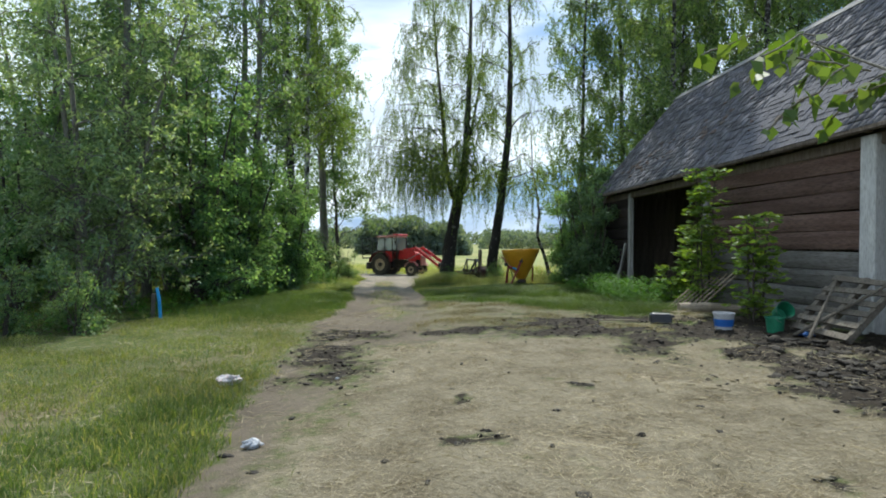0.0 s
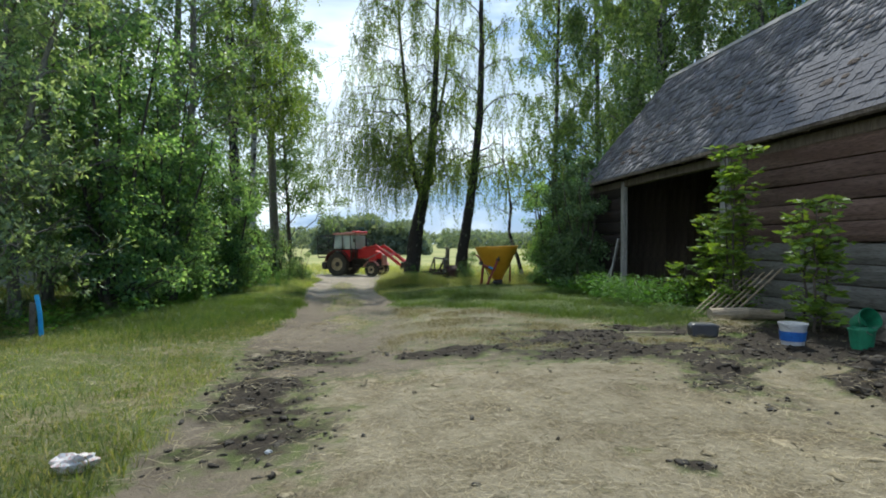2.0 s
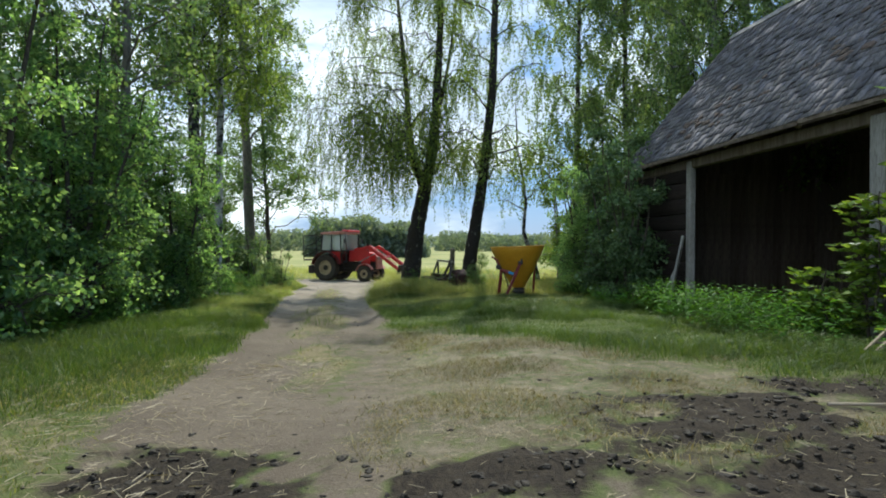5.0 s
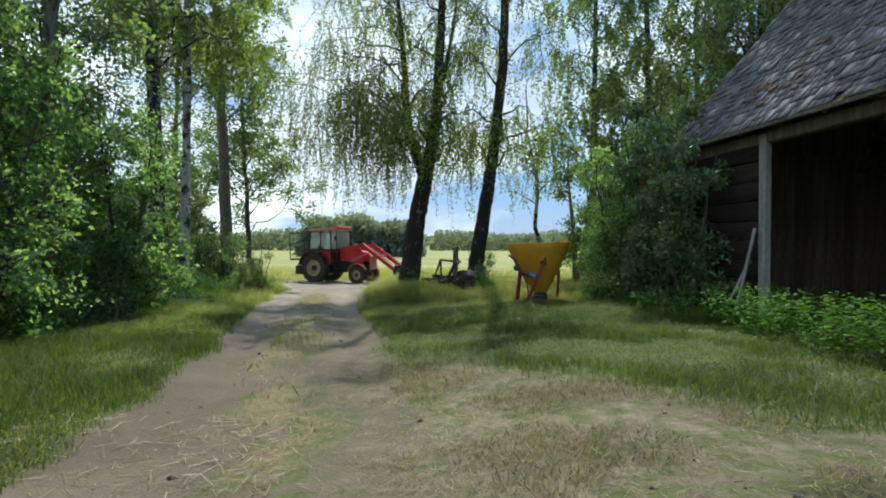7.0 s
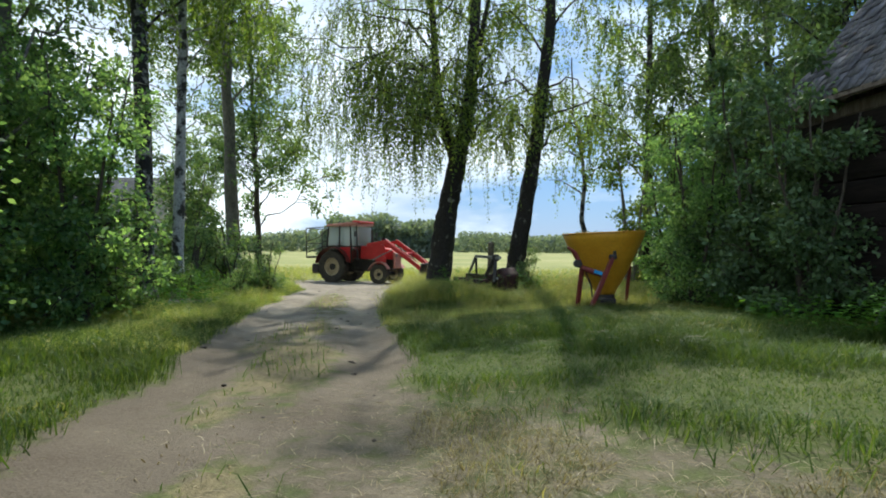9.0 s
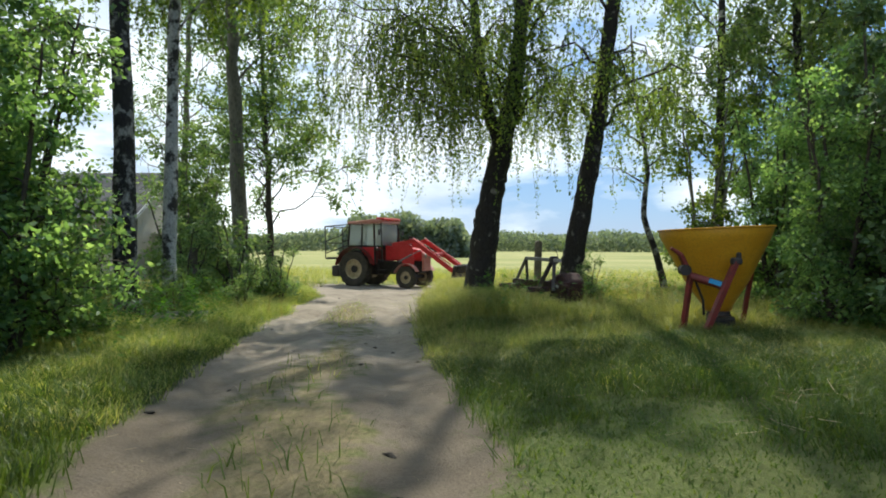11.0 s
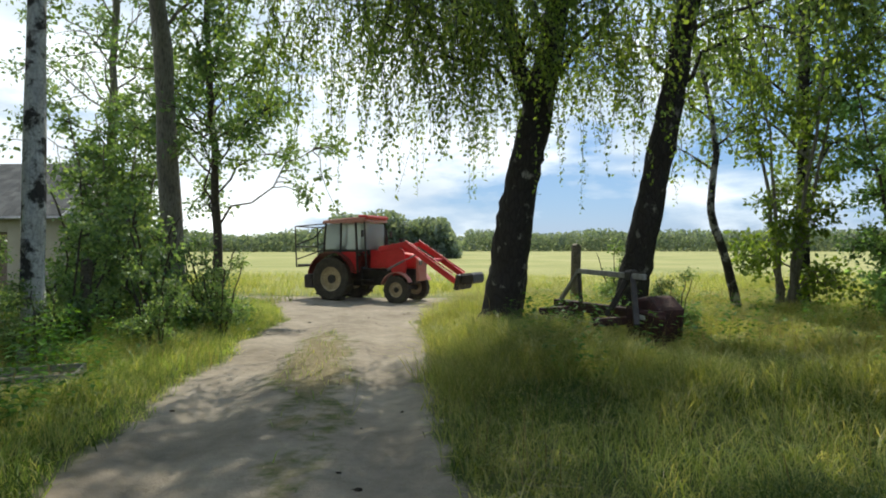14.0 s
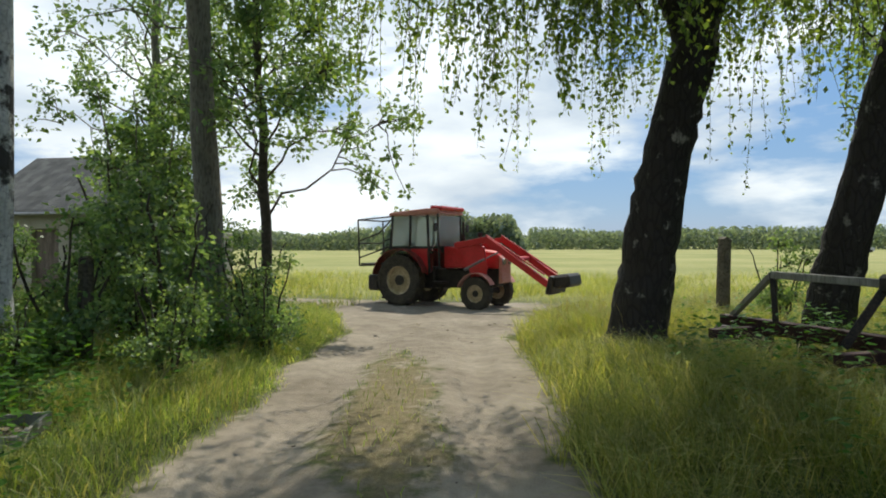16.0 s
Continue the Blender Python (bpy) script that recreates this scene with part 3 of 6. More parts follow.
def build_ground():
    xs = spread([(-1600, -200, 100), (-200, -40, 20), (-40, -12, 1.2), (-12, -8, 0.4), (-8, 8.5, 0.11), (8.5, 14, 0.5), (14, 40, 2), (40, 200, 20), (200, 1600, 100)])
    ys = spread([(-300, -30, 30), (-30, 0, 1.5), (0, 3, 0.25), (3, 26, 0.11), (26, 38, 0.2), (38, 60, 1), (60, 240, 12), (240, 3000, 150)])
    gx, gy = np.meshgrid(xs, ys)
    x, y = gx.ravel(), gy.ravel()
    nx, ny = len(xs), len(ys)
    i, j = np.meshgrid(np.arange(nx - 1), np.arange(ny - 1))
    a = (j * nx + i).ravel()
    me = quick_mesh("ground", np.stack([x, y, heights(x, y)], 1), np.stack([a, a + 1, a + nx + 1, a + nx], 1), ground_material(), True)
    lane, straw, muck, dry = covers(x, y)
    field = np.maximum(step(36.5, 40, y), step(-14, -18, x) * step(38, 44, y))
    # earth reaches past the yard soil to paint shade on the track
    for name, values in (("lane", lane), ("straw", straw), ("muck", muck), ("dry", dry), ("field", field), ("earth", step(25, 16, y))):
        at = me.attributes.new(name, "FLOAT", "POINT")
        at.data.foreach_set("value", values.astype(np.float32))
    return tagged(new("ground", me), "farmyard ground of sandy track, trampled straw, dark muck and meadow", "ground", kind="structure")


build_ground()


# ---- trees ----
class Plant:
    """Wood as tubes and leaves as small folded blades, grown from a seed, base at the origin."""

    def __init__(self, seed):
        self.rng = np.random.default_rng(seed)
        self.wv, self.wf, self.count = [], [], 0
        self.leaf_at, self.leaf_way, self.leaf_size = [], [], []

    def tube(self, pts, radii, sides=7):
        pts, radii = np.asarray(pts, float), np.asarray(radii, float)
        tang = np.gradient(pts, axis=0)
        tang /= np.linalg.norm(tang, axis=1)[:, None] + 1e-9
        ref = np.array([0.13, 0.97, 0.2])
        u = np.cross(tang, ref)
        u /= np.linalg.norm(u, axis=1)[:, None] + 1e-9
        v = np.cross(tang, u)
        ang = np.arange(sides) * 2 * np.pi / sides
        rough = 1 + (0.045 * self.rng.normal(size=(len(pts), sides)) if sides >= 12 else np.zeros((len(pts), sides)))
        ring = pts[:, None, :] + (radii[:, None] * rough)[:, :, None] * (np.cos(ang)[None, :, None] * u[:, None, :] + np.sin(ang)[None, :, None] * v[:, None, :])
        n = len(pts)
        k = np.arange(sides)
        for i in range(n - 1):
            a = self.count + i * sides
            self.wf.append(np.stack([a + k, a + (k + 1) % sides, a + sides + (k + 1) % sides, a + sides + k], 1))
        self.wv.append(ring.reshape(-1, 3))
        self.count += n * sides

    def stem(self, pts, r0, r1, sides=10, steps=22, wobble=0.05):
        """A trunk along rough points, smoothed, uneven and flared at its foot."""
        pts = np.asarray(pts, float)
        t = np.linspace(0, 1, len(pts))
        s = np.linspace(0, 1, steps)
        k = 0.5 - 0.5 * np.cos(np.pi * ((s * (len(pts) - 1)) % 1))
        i = np.minimum((s * (len(pts) - 1)).astype(int), len(pts) - 2)
        k = np.where(s >= 1, 1, 0.55 * k + 0.45 * ((s * (len(pts) - 1)) % 1))
        k = np.where(s >= 1, 1.0, k)
        p = pts[i] * (1 - k[:, None]) + pts[i + 1] * k[:, None]
        p[1:-1, :2] += wobble * self.rng.normal(size=(steps - 2, 2)) * 0.5
        r = r0 + (r1 - r0) * s
        r = r * (1 + (0.03 if steps > 40 else 0.05) * self.rng.normal(size=steps))
        r[0] *= 1.35
        self.tube(p, r, sides)
        return p, r

    def limb(self, start, way, length, r, rise=0.3, sag=0.5, steps=7, sides=6):
        s = np.linspace(0, 1, steps)[:, None]
        way = np.asarray(way, float)
        up = np.array([0, 0, 1.0])
        p = np.asarray(start) + way * length * s + up * length * (rise * s - sag * s * s)
        p[1:] += self.rng.normal(size=(steps - 1, 3)) * 0.035 * length
        self.tube(p, np.linspace(r, max(0.006, 0.15 * r), steps), sides)
        return p

    def leaves(self, at, way, size):
        self.leaf_at.append(np.asarray(at, float))
        self.leaf_way.append(np.asarray(way, float))
        self.leaf_size.append(np.broadcast_to(size, (len(at),)) * self.rng.uniform(0.65, 1.3, len(at)))

    def weep(self, start, length, size, gap=0.045):
        """A hanging strand with leaves along both sides."""
        n = max(4, int(length / gap))
        s = np.linspace(0, 1, n)[:, None]
        out = self.rng.normal(size=3) * np.array([0.30, 0.30, 0.0])
        p = np.asarray(start) + out * length * (1 - (1 - s) ** 2) + np.array([0, 0, -1.0]) * length * s
        self.tube(p[[0, n // 2, n - 1]], [0.006, 0.004, 0.002], 3)
        way = self.rng.normal(size=(n, 3)) * 0.7 + np.array([0, 0, -0.8])
        self.leaves(p + self.rng.normal(size=(n, 3)) * 0.03, way, size)

    def tuft(self, centre, radius, n, size, down=0.25):
        d = self.rng.normal(size=(n, 3))
        d /= np.linalg.norm(d, axis=1)[:, None]
        at = np.asarray(centre) + d * radius * self.rng.uniform(0.15, 1, (n, 1)) * np.array([1, 1, 0.75])
        self.leaves(at, d + self.rng.normal(size=(n, 3)) * 0.6 + np.array([0, 0, -down]), size)

    def objects(self, name, where, label, category, bark, leaf, width=0.62, group=""):
        top = thing(name, where, label, category, group)
        part("trunk", quick_mesh("trunk", np.concatenate(self.wv), np.concatenate(self.wf), bark, True), None, top)
        at, way, size = np.concatenate(self.leaf_at), np.concatenate(self.leaf_way), np.concatenate(self.leaf_size)
        way /= np.linalg.norm(way, axis=1)[:, None] + 1e-9
        side = np.cross(way, self.rng.normal(size=way.shape))
        side /= np.linalg.norm(side, axis=1)[:, None] + 1e-9
        nor = np.cross(way, side)
        L, W = size[:, None], (size * width)[:, None] / 2
        v = np.stack([at, at + 0.42 * L * way + W * side + 0.12 * L * nor, at + L * way, at + 0.42 * L * way - W * side + 0.12 * L * nor], 1).reshape(-1, 3)
        f = np.arange(len(v)).reshape(-1, 4)
        part("crown", quick_mesh("crown", v, f, leaf), None, top)
        return top


def at_ground(x, y, turn=0.0, scale=1.0, sink=0.05):
    return Matrix.Translation((x, y, ground_z(x, y) - sink)) @ Matrix.Rotation(radians(turn), 4, "Z") @ Matrix.Scale(scale, 4)


def crown_limbs(pl, path, rad, lowest, n, length, angle, mode, size, per, rise=0.35, sag=0.35, strand=(0.5, 1.4), bias=(0, 0), top_share=0.62):
    """Limbs round a stem from the share lowest of its length to its tip, with twigs, strands or tufts."""
    m = len(path)
    for k in range(n):
        q = lowest + (0.98 - lowest) * (k + pl.rng.uniform(0, 0.9)) / n
        i = min(m - 2, int(q * (m - 1)))
        f = q * (m - 1) - i
        start = path[i] * (1 - f) + path[i + 1] * f
        az = k * 2.39996 + pl.rng.uniform(-0.4, 0.4)
        way = np.array([math.cos(az) + bias[0], math.sin(az) + bias[1], math.tan(radians(angle)) * pl.rng.uniform(0.6, 1.4)])
        way /= np.linalg.norm(way)
        shape = (1 - (1 - top_share) * (q - lowest) / (1 - lowest)) * pl.rng.uniform(0.7, 1.15)
        p = pl.limb(start, way, length * shape, 0.17 * rad[i] + 0.011, rise, sag)
        for t in range(per[0]):
            j = pl.rng.uniform(1.8, 6)
            a = int(min(5, j))
            s0 = p[a] * (1 - (j - a)) + p[a + 1] * (j - a)
            w2 = way * 0.5 + pl.rng.normal(size=3) * 0.7
            w2 /= np.linalg.norm(w2)
            tw = pl.limb(s0, w2, length * shape * pl.rng.uniform(0.18, 0.42), 0.013, 0.1, 0.35, 5, 4)
            if mode == "weep":
                for e in range(per[1]):
                    c = tw[pl.rng.integers(1, 5)]
                    pl.weep(c, pl.rng.uniform(*strand), size)
                pl.tuft(tw[-1], 0.3, 10, size, 0.6)
            else:
                for e in range(per[1]):
                    c = tw[pl.rng.integers(2, 5)] + pl.rng.normal(size=3) * 0.1
                    pl.tuft(c, pl.rng.uniform(0.16, 0.38), per[2], size)


# the two leaning birches beside the track
def leaning_birch():
    pl = Plant(11)
    p, r = pl.stem([(0, 0, 0), (0.12, 0, 0.9), (0.25, -0.15, 1.9), (0.42, -0.3, 2.8), (0.60, -0.5, 3.7), (0.80, -0.6, 4.6), (0.93, -0.6, 5.5), (1.03, -0.5, 7.5), (1.12, -0.4, 10), (1.15, -0.3, 12.5), (1.1, -0.3, 15)], 0.36, 0.04, 20, 60, 0.018)
    q, s = pl.stem([(0.56, -0.45, 3.4), (0.24, -0.5, 4.4), (0.02, -0.5, 5.6), (-0.2, -0.4, 8), (-0.5, -0.3, 11), (-0.7, -0.3, 13.5)], 0.17, 0.025, 9, 20, 0.03)
    q2, s2 = pl.stem([(0.93, -0.58, 6.0), (1.25, -0.3, 7.2), (1.5, 0.3, 9), (1.7, 0.4, 11.5)], 0.09, 0.02, 8, 14, 0.03)
    crown_limbs(pl, p, r, 0.40, 16, 2.5, 25, "weep", 0.074, (6, 5), 0.35, 0.45, (0.5, 1.6), (-0.45, 0.1))
    crown_limbs(pl, q, s, 0.22, 20, 3.0, 20, "weep", 0.076, (7, 6), 0.35, 0.5, (0.5, 1.8), (-0.5, -0.35))
    crown_limbs(pl, q2, s2, 0.3, 4, 1.6, 25, "weep", 0.085, (5, 4), 0.3, 0.45, (0.5, 1.4))
    for start, way, ln in (((0.1, 0.0, 4.1), (-0.75, -0.6, 0.25), 3.4), ((-0.1, 0, 5.0), (-0.95, -0.1, 0.2), 4.2), ((0.6, 0.15, 4.6), (0.8, -0.3, 0.3), 2.2), ((-0.3, 0, 6.2), (-0.8, -0.5, 0.2), 4.4), ((0.6, 0.2, 5.2), (0.5, 0.6, 0.3), 2.6), ((-0.2, -0.4, 7.6), (-0.95, 0.1, 0.3), 3.0), ((-0.3, -0.3, 9.2), (-0.9, 0.3, 0.3), 2.8),
                           ((0.3, -0.5, 4.3), (-0.6, -0.75, 0.3), 2.6), ((0.0, -0.5, 5.4), (-0.8, -0.45, 0.25), 3.0), ((0.1, -0.5, 5.0), (-0.3, -0.9, 0.25), 2.4), ((-0.1, -0.4, 6.6), (-0.6, -0.8, 0.2), 3.2)):
        w = np.array(way) / np.linalg.norm(way)
        lp = pl.limb(start, w, ln, 0.032, 0.22, 0.42, 8)
        for t in range(44):
            c = lp[pl.rng.integers(2, 8)] + pl.rng.normal(size=3) * np.array([0.40, 0.40, 0.12])
            pl.weep(c, pl.rng.uniform(0.6, 2.1), 0.070)
    for start, way, ln in (((0.2, -0.5, 4.6), (-0.85, -0.5, 0.3), 2.9), ((0.0, -0.5, 5.2), (-1.0, -0.15, 0.25), 3.4), ((0.35, -0.5, 4.4), (-0.35, -0.9, 0.35), 2.2), ((0.75, -0.55, 4.5), (0.5, -0.7, 0.45), 1.5), ((0.0, -0.5, 5.6), (-0.95, -0.6, 0.15), 3.9)):
        w = np.array(way) / np.linalg.norm(way)
        lp = pl.limb(start, w, ln, 0.03, 0.2, 0.30, 8)
        for t in range(int(10 * ln)):
            c = lp[pl.rng.integers(2, 8)] + pl.rng.normal(size=3) * np.array([0.32, 0.32, 0.1])
            pl.weep(c, pl.rng.uniform(1.1, 2.9), 0.062, 0.036)
    return pl.objects("birch_tree", at_ground(-1.28, 28.8), "leaning weeping birch with blackened forked trunk beside the track", "tree", M_BARK_DARK, M_LEAF_BIRCH)


def second_birch():
    pl = Plant(12)
    p, r = pl.stem([(0, 0, 0), (0.12, -0.2, 1.0), (0.32, -0.5, 2.4), (0.53, -0.85, 3.9), (0.82, -1.35, 6.8), (0.88, -1.6, 9.5), (0.82, -1.7, 12.5), (0.75, -1.7, 15.5)], 0.28, 0.04, 20, 66, 0.014)
    crown_limbs(pl, p, r, 0.38, 18, 2.3, 30, "weep", 0.078, (6, 5), 0.35, 0.45, (0.5, 1.7))
    for way, z, ln in (((0.9, -0.3, 0.3), 4.6, 2.2), ((-0.8, -0.5, 0.2), 5.2, 2.0), ((0.6, 0.6, 0.3), 5.4, 2.4)):
        w = np.array(way) / np.linalg.norm(way)
        lp = pl.limb((0.68, -1.05, z), w, ln, 0.04, 0.2, 0.4, 7)
        for t in range(13):
            pl.weep(lp[pl.rng.integers(2, 7)] + pl.rng.normal(size=3) * 0.25, pl.rng.uniform(0.5, 1.7), 0.085)
    return pl.objects("birch_tree", at_ground(0.85, 28.9), "tall leaning birch with dark trunk and hanging twigs", "tree", M_BARK_DARK, M_LEAF_BIRCH)


leaning_birch()
second_birch()


def slim_tree(seed, height, r0, lowest, n, length, mode, leaf, bark, size, per, where, label, lean=(0, 0), name="birch_tree", strand=(0.4, 1.2), group="", angle=35):
    pl = Plant(seed)
    a, b = lean
    p, r = pl.stem([(0, 0, 0), (0.3 * a, 0.3 * b, 0.33 * height), (0.7 * a, 0.7 * b, 0.66 * height), (a, b, height)], r0, 0.03, 10, 26, 0.035)
    crown_limbs(pl, p, r, lowest, n, length, angle, mode, size, per, 0.35, 0.4, strand)
    return pl.objects(name, where, label, "tree", bark, leaf, group=group)


ROW = "trees along the track"
# left side: poplar, young aspen, two birches
slim_tree(21, 21, 0.21, 0.24, 38, 3.2, "tuft", M_LEAF_ASPEN, M_BARK_GREY, 0.11, (6, 3, 18), at_ground(-7.55, 30.0), "tall straight poplar with bare grey trunk", (-0.5, -1.6), "poplar_tree", group=ROW)
slim_tree(22, 12.5, 0.10, 0.15, 46, 2.5, "tuft", M_LEAF_ASPEN, M_BARK_BUSH, 0.11, (9, 3, 18), at_ground(-7.2, 31.1), "slender young aspen with loose leafy crown", (-0.9, 0.8), "aspen_tree", group=ROW)
slim_tree(23, 20, 0.215, 0.27, 34, 2.9, "weep", M_LEAF_BIRCH, M_BARK_MIX, 0.10, (7, 6), at_ground(-7.35, 24.7), "birch with thick black and white trunk", (-0.6, -0.3), group=ROW)
slim_tree(24, 19, 0.145, 0.27, 32, 2.7, "weep", M_LEAF_BIRCH, M_BARK_WHITE, 0.10, (7, 6), at_ground(-7.2, 25.75), "slim birch with white papery trunk", (0.1, 0.2), group=ROW)
ast = slim_tree(28, 15, 0.13, 0.14, 36, 2.8, "tuft", M_LEAF_ASPEN, M_BARK_GREY, 0.11, (6, 3, 18), at_ground(-11.2, 33.4), "leafy aspen between the house and the track", (0.3, 0.2), "aspen_tree", group=ROW)
# right side behind the spreader and the barn
BACK = "birches behind the barn"
rb = slim_tree(25, 19, 0.15, 0.15, 40, 2.8, "weep", M_LEAF_BACK, M_BARK_MIX, 0.12, (7, 5), at_ground(5.5, 32.2), "birch with mottled trunk at the field edge", (0.3, 0.4), group=BACK)
rc = slim_tree(26, 19, 0.17, 0.12, 42, 3.1, "weep", M_LEAF_BACK, M_BARK_MIX, 0.12, (7, 5), at_ground(7.8, 32.1), "leafy birch with mottled trunk at the field edge", (-0.4, 0.3), group=BACK)
for src, x, y, turn, sc in ((rc, 11.7, 30.0, 80, 1.05), (rb, 10.2, 33.5, 140, 1.05), (rc, 13.4, 26.5, 200, 1.0), (rc, 9.6, 28.2, 310, 0.85), (rb, 14.8, 22.5, 30, 1.0), (rc, 16.0, 31.5, 20, 1.1), (rb, 16.5, 17.5, 60, 1.0), (rc, 17.5, 12.5, 20, 1.0), (rb, 8.3, 25.4, 200, 1.0), (rc, 11.4, 24.2, 110, 1.05)):
    copy_thing(src, at_ground(x, y, turn, sc))


def bent_tree():
    pl = Plant(31)
    p, r = pl.stem([(0, 0, 0), (-0.25, -0.1, 0.9), (-0.72, -0.3, 2.2), (-0.62, -0.4, 3.4), (-0.75, -0.4, 4.4), (-1.0, -0.3, 5.6), (-1.05, -0.2, 7.5)], 0.11, 0.02, 9, 26, 0.025)
    for z, way, ln in ((11, (-0.8, -0.1, 0.5), 1.3), (13, (0.7, 0.1, 0.6), 1.0), (15, (-0.7, 0.2, 0.8), 1.5), (18, (0.6, -0.2, 0.8), 1.3), (21, (-0.5, 0, 0.9), 1.0)):
        w = np.array(way) / np.linalg.norm(way)
        lp = pl.limb(p[z], w, ln, 0.03, 0.1, 0.25, 7)
        for t in range(4):
            tw = pl.limb(lp[pl.rng.integers(3, 7)], w * 0.5 + pl.rng.normal(size=3) * 0.6, 0.5, 0.01, 0.1, 0.2, 5, 4)
            pl.tuft(tw[-1], 0.25, 9, 0.08)
            pl.weep(tw[-1], 0.6, 0.08)
    for k in range(16):
        pl.weep(p[pl.rng.integers(20, 26)] + pl.rng.normal(size=3) * 0.5, pl.rng.uniform(0.4, 1.0), 0.08)
    return pl.objects("birch_tree", at_ground(3.95, 31.8), "crooked thin birch with almost bare branches", "tree", M_BARK_MIX, M_LEAF_BIRCH)


bent_tree()


def shrub(seed, height, spread_r, stems, leaf, size, density, where, label, name="shrub", bark=None, low=0.12, category="shrub", group="", width=0.62):
    """Several stems from one foot, leafy almost to the ground."""
    pl = Plant(seed)
    for k in range(stems):
        az = 2 * math.pi * k / stems + pl.rng.uniform(-0.5, 0.5)
        out = spread_r * pl.rng.uniform(0.25, 0.75)
        h = height * pl.rng.uniform(0.7, 1.0)
        p, r = pl.stem([(0.1 * math.cos(az), 0.1 * math.sin(az), 0), (0.35 * out * math.cos(az), 0.35 * out * math.sin(az), 0.35 * h), (out * math.cos(az), out * math.sin(az), h)], 0.05 * height / 4 + 0.01, 0.012, 6, 12, 0.05)
        n = int(density * 9)
        crown_limbs(pl, p, r, low, n, spread_r * 0.62, 25, "tuft", size, (6, 2, 18), 0.2, 0.3, top_share=0.35)
    return pl.objects(name, where, label, category, bark or M_BARK_BUSH, leaf, width, group)


HEDGE = "thicket along the track"
w1 = shrub(41, 9.5, 3.1, 4, M_LEAF_WILLOW, 0.12, 2.7, at_ground(-7.4, 12.4), "tall grey-green willow with several pale stems", "willow_tree", M_BARK_GREY, 0.15, "tree", HEDGE, 0.36)
s1 = shrub(42, 6.5, 2.2, 5, M_LEAF_DARK, 0.10, 1.55, at_ground(-6.6, 15.4), "dense dark green shrub growing to the ground", "shrub", None, 0.05, "shrub", HEDGE)
s2 = shrub(43, 5.2, 2.0, 6, M_LEAF_DARK, 0.095, 1.35, at_ground(-6.9, 18.6), "dense dark leafy shrub beside the track", "shrub", None, 0.04, "shrub", HEDGE)
for src, x, y, turn, sc in ((s2, -7.9, 21.4, 70, 0.95), (w1, -10.2, 15.0, 120, 1.05), (w1, -9.6, 19.4, 210, 1.15), (s1, -9.3, 23.0, 200, 1.05), (w1, -11.8, 10.6, 300, 0.95), (s1, -9.6, 12.9, 100, 0.8),
                            (s1, -11.8, 26.0, 40, 0.9), (w1, -13.0, 22.5, 30, 1.2), (w1, -12.5, 17.5, 330, 1.2), (s2, -15.0, 27.0, 30, 1.3), (s2, -9.6, 25.0, 110, 0.6), (w1, -15.5, 14.0, 70, 1.1), (s2, -5.9, 20.4, 150, 0.82), (s1, -6.3, 17.4, 260, 0.85), (s1, -8.2, 22.6, 20, 0.8)):
    copy_thing(src, at_ground(x, y, turn, sc))
slim_tree(27, 18, 0.16, 0.22, 32, 2.7, "tuft", M_LEAF_ASPEN, M_BARK_GREY, 0.11, (6, 3, 18), at_ground(-8.4, 22.0), "tall aspen rising out of the thicket", (0.3, -0.3), "aspen_tree", group=ROW)
for x, y, turn, sc in ((-6.9, 19.7, 40, 1.0), (-8.8, 16.6, 130, 1.1), (-7.6, 14.0, 250, 0.9)):
    copy_thing(ast, at_ground(x, y, turn, sc))
low = shrub(44, 2.3, 1.25, 5, M_LEAF_ASPEN, 0.085, 0.42, at_ground(-6.9, 27.9), "low leafy bush in tall grass", "bush", None, 0.04, "bush")
for x, y, turn, sc in ((-8.3, 28.9, 70, 0.85), (-9.9, 31.2, 120, 1.35), (-8.9, 29.8, 10, 1.0), (-7.5, 26.9, 160, 0.8), (-6.3, 21.6, 30, 0.7), (1.1, 27.25, 200, 0.42), (1.2, 31.0, 90, 0.6), (-5.7, 9.7, 40, 0.55), (-6.6, 9.2, 100, 0.6), (-7.6, 9.0, 190, 0.6), (-6.3, 10.6, 280, 0.7), (-12.6, 31.0, 60, 0.9), (-14.2, 32.0, 150, 1.0), (-6.1, 26.6, 75, 0.55), (-6.0, 28.4, 220, 0.6), (-6.6, 29.3, 330, 0.75), (-7.0, 25.6, 15, 0.5)):
    copy_thing(low, at_ground(x, y, turn, sc))
mp = shrub(47, 6.0, 1.7, 5, M_LEAF_ASPEN, 0.11, 1.0, at_ground(-10.5, 33.0), "young maple with bright green leaves before the house", "maple_tree", M_BARK_GREY, 0.12, "tree")
copy_thing(mp, at_ground(-9.7, 31.3, 140, 0.8))
g1 = shrub(48, 6.2, 1.9, 4, M_LEAF_BIRCH, 0.11, 0.7, at_ground(4.9, 31.7), "light green young tree at the field edge", "shrub", M_BARK_GREY, 0.10, "shrub")
copy_thing(g1, at_ground(6.7, 30.6, 130, 0.62))
CORNER = "shrubs at the barn corner"
e1 = shrub(45, 5.0, 1.8, 5, M_LEAF_SHADE, 0.12, 0.95, at_ground(5.0, 24.6), "elder shrub with shade-darkened leaves at the barn corner", "shrub", None, 0.03, "shrub", CORNER)
e2 = shrub(46, 5.4, 1.8, 6, M_LEAF_DARK, 0.10, 1.15, at_ground(6.4, 26.3), "leafy green shrub behind the barn corner", "shrub", None, 0.04, "shrub", CORNER)
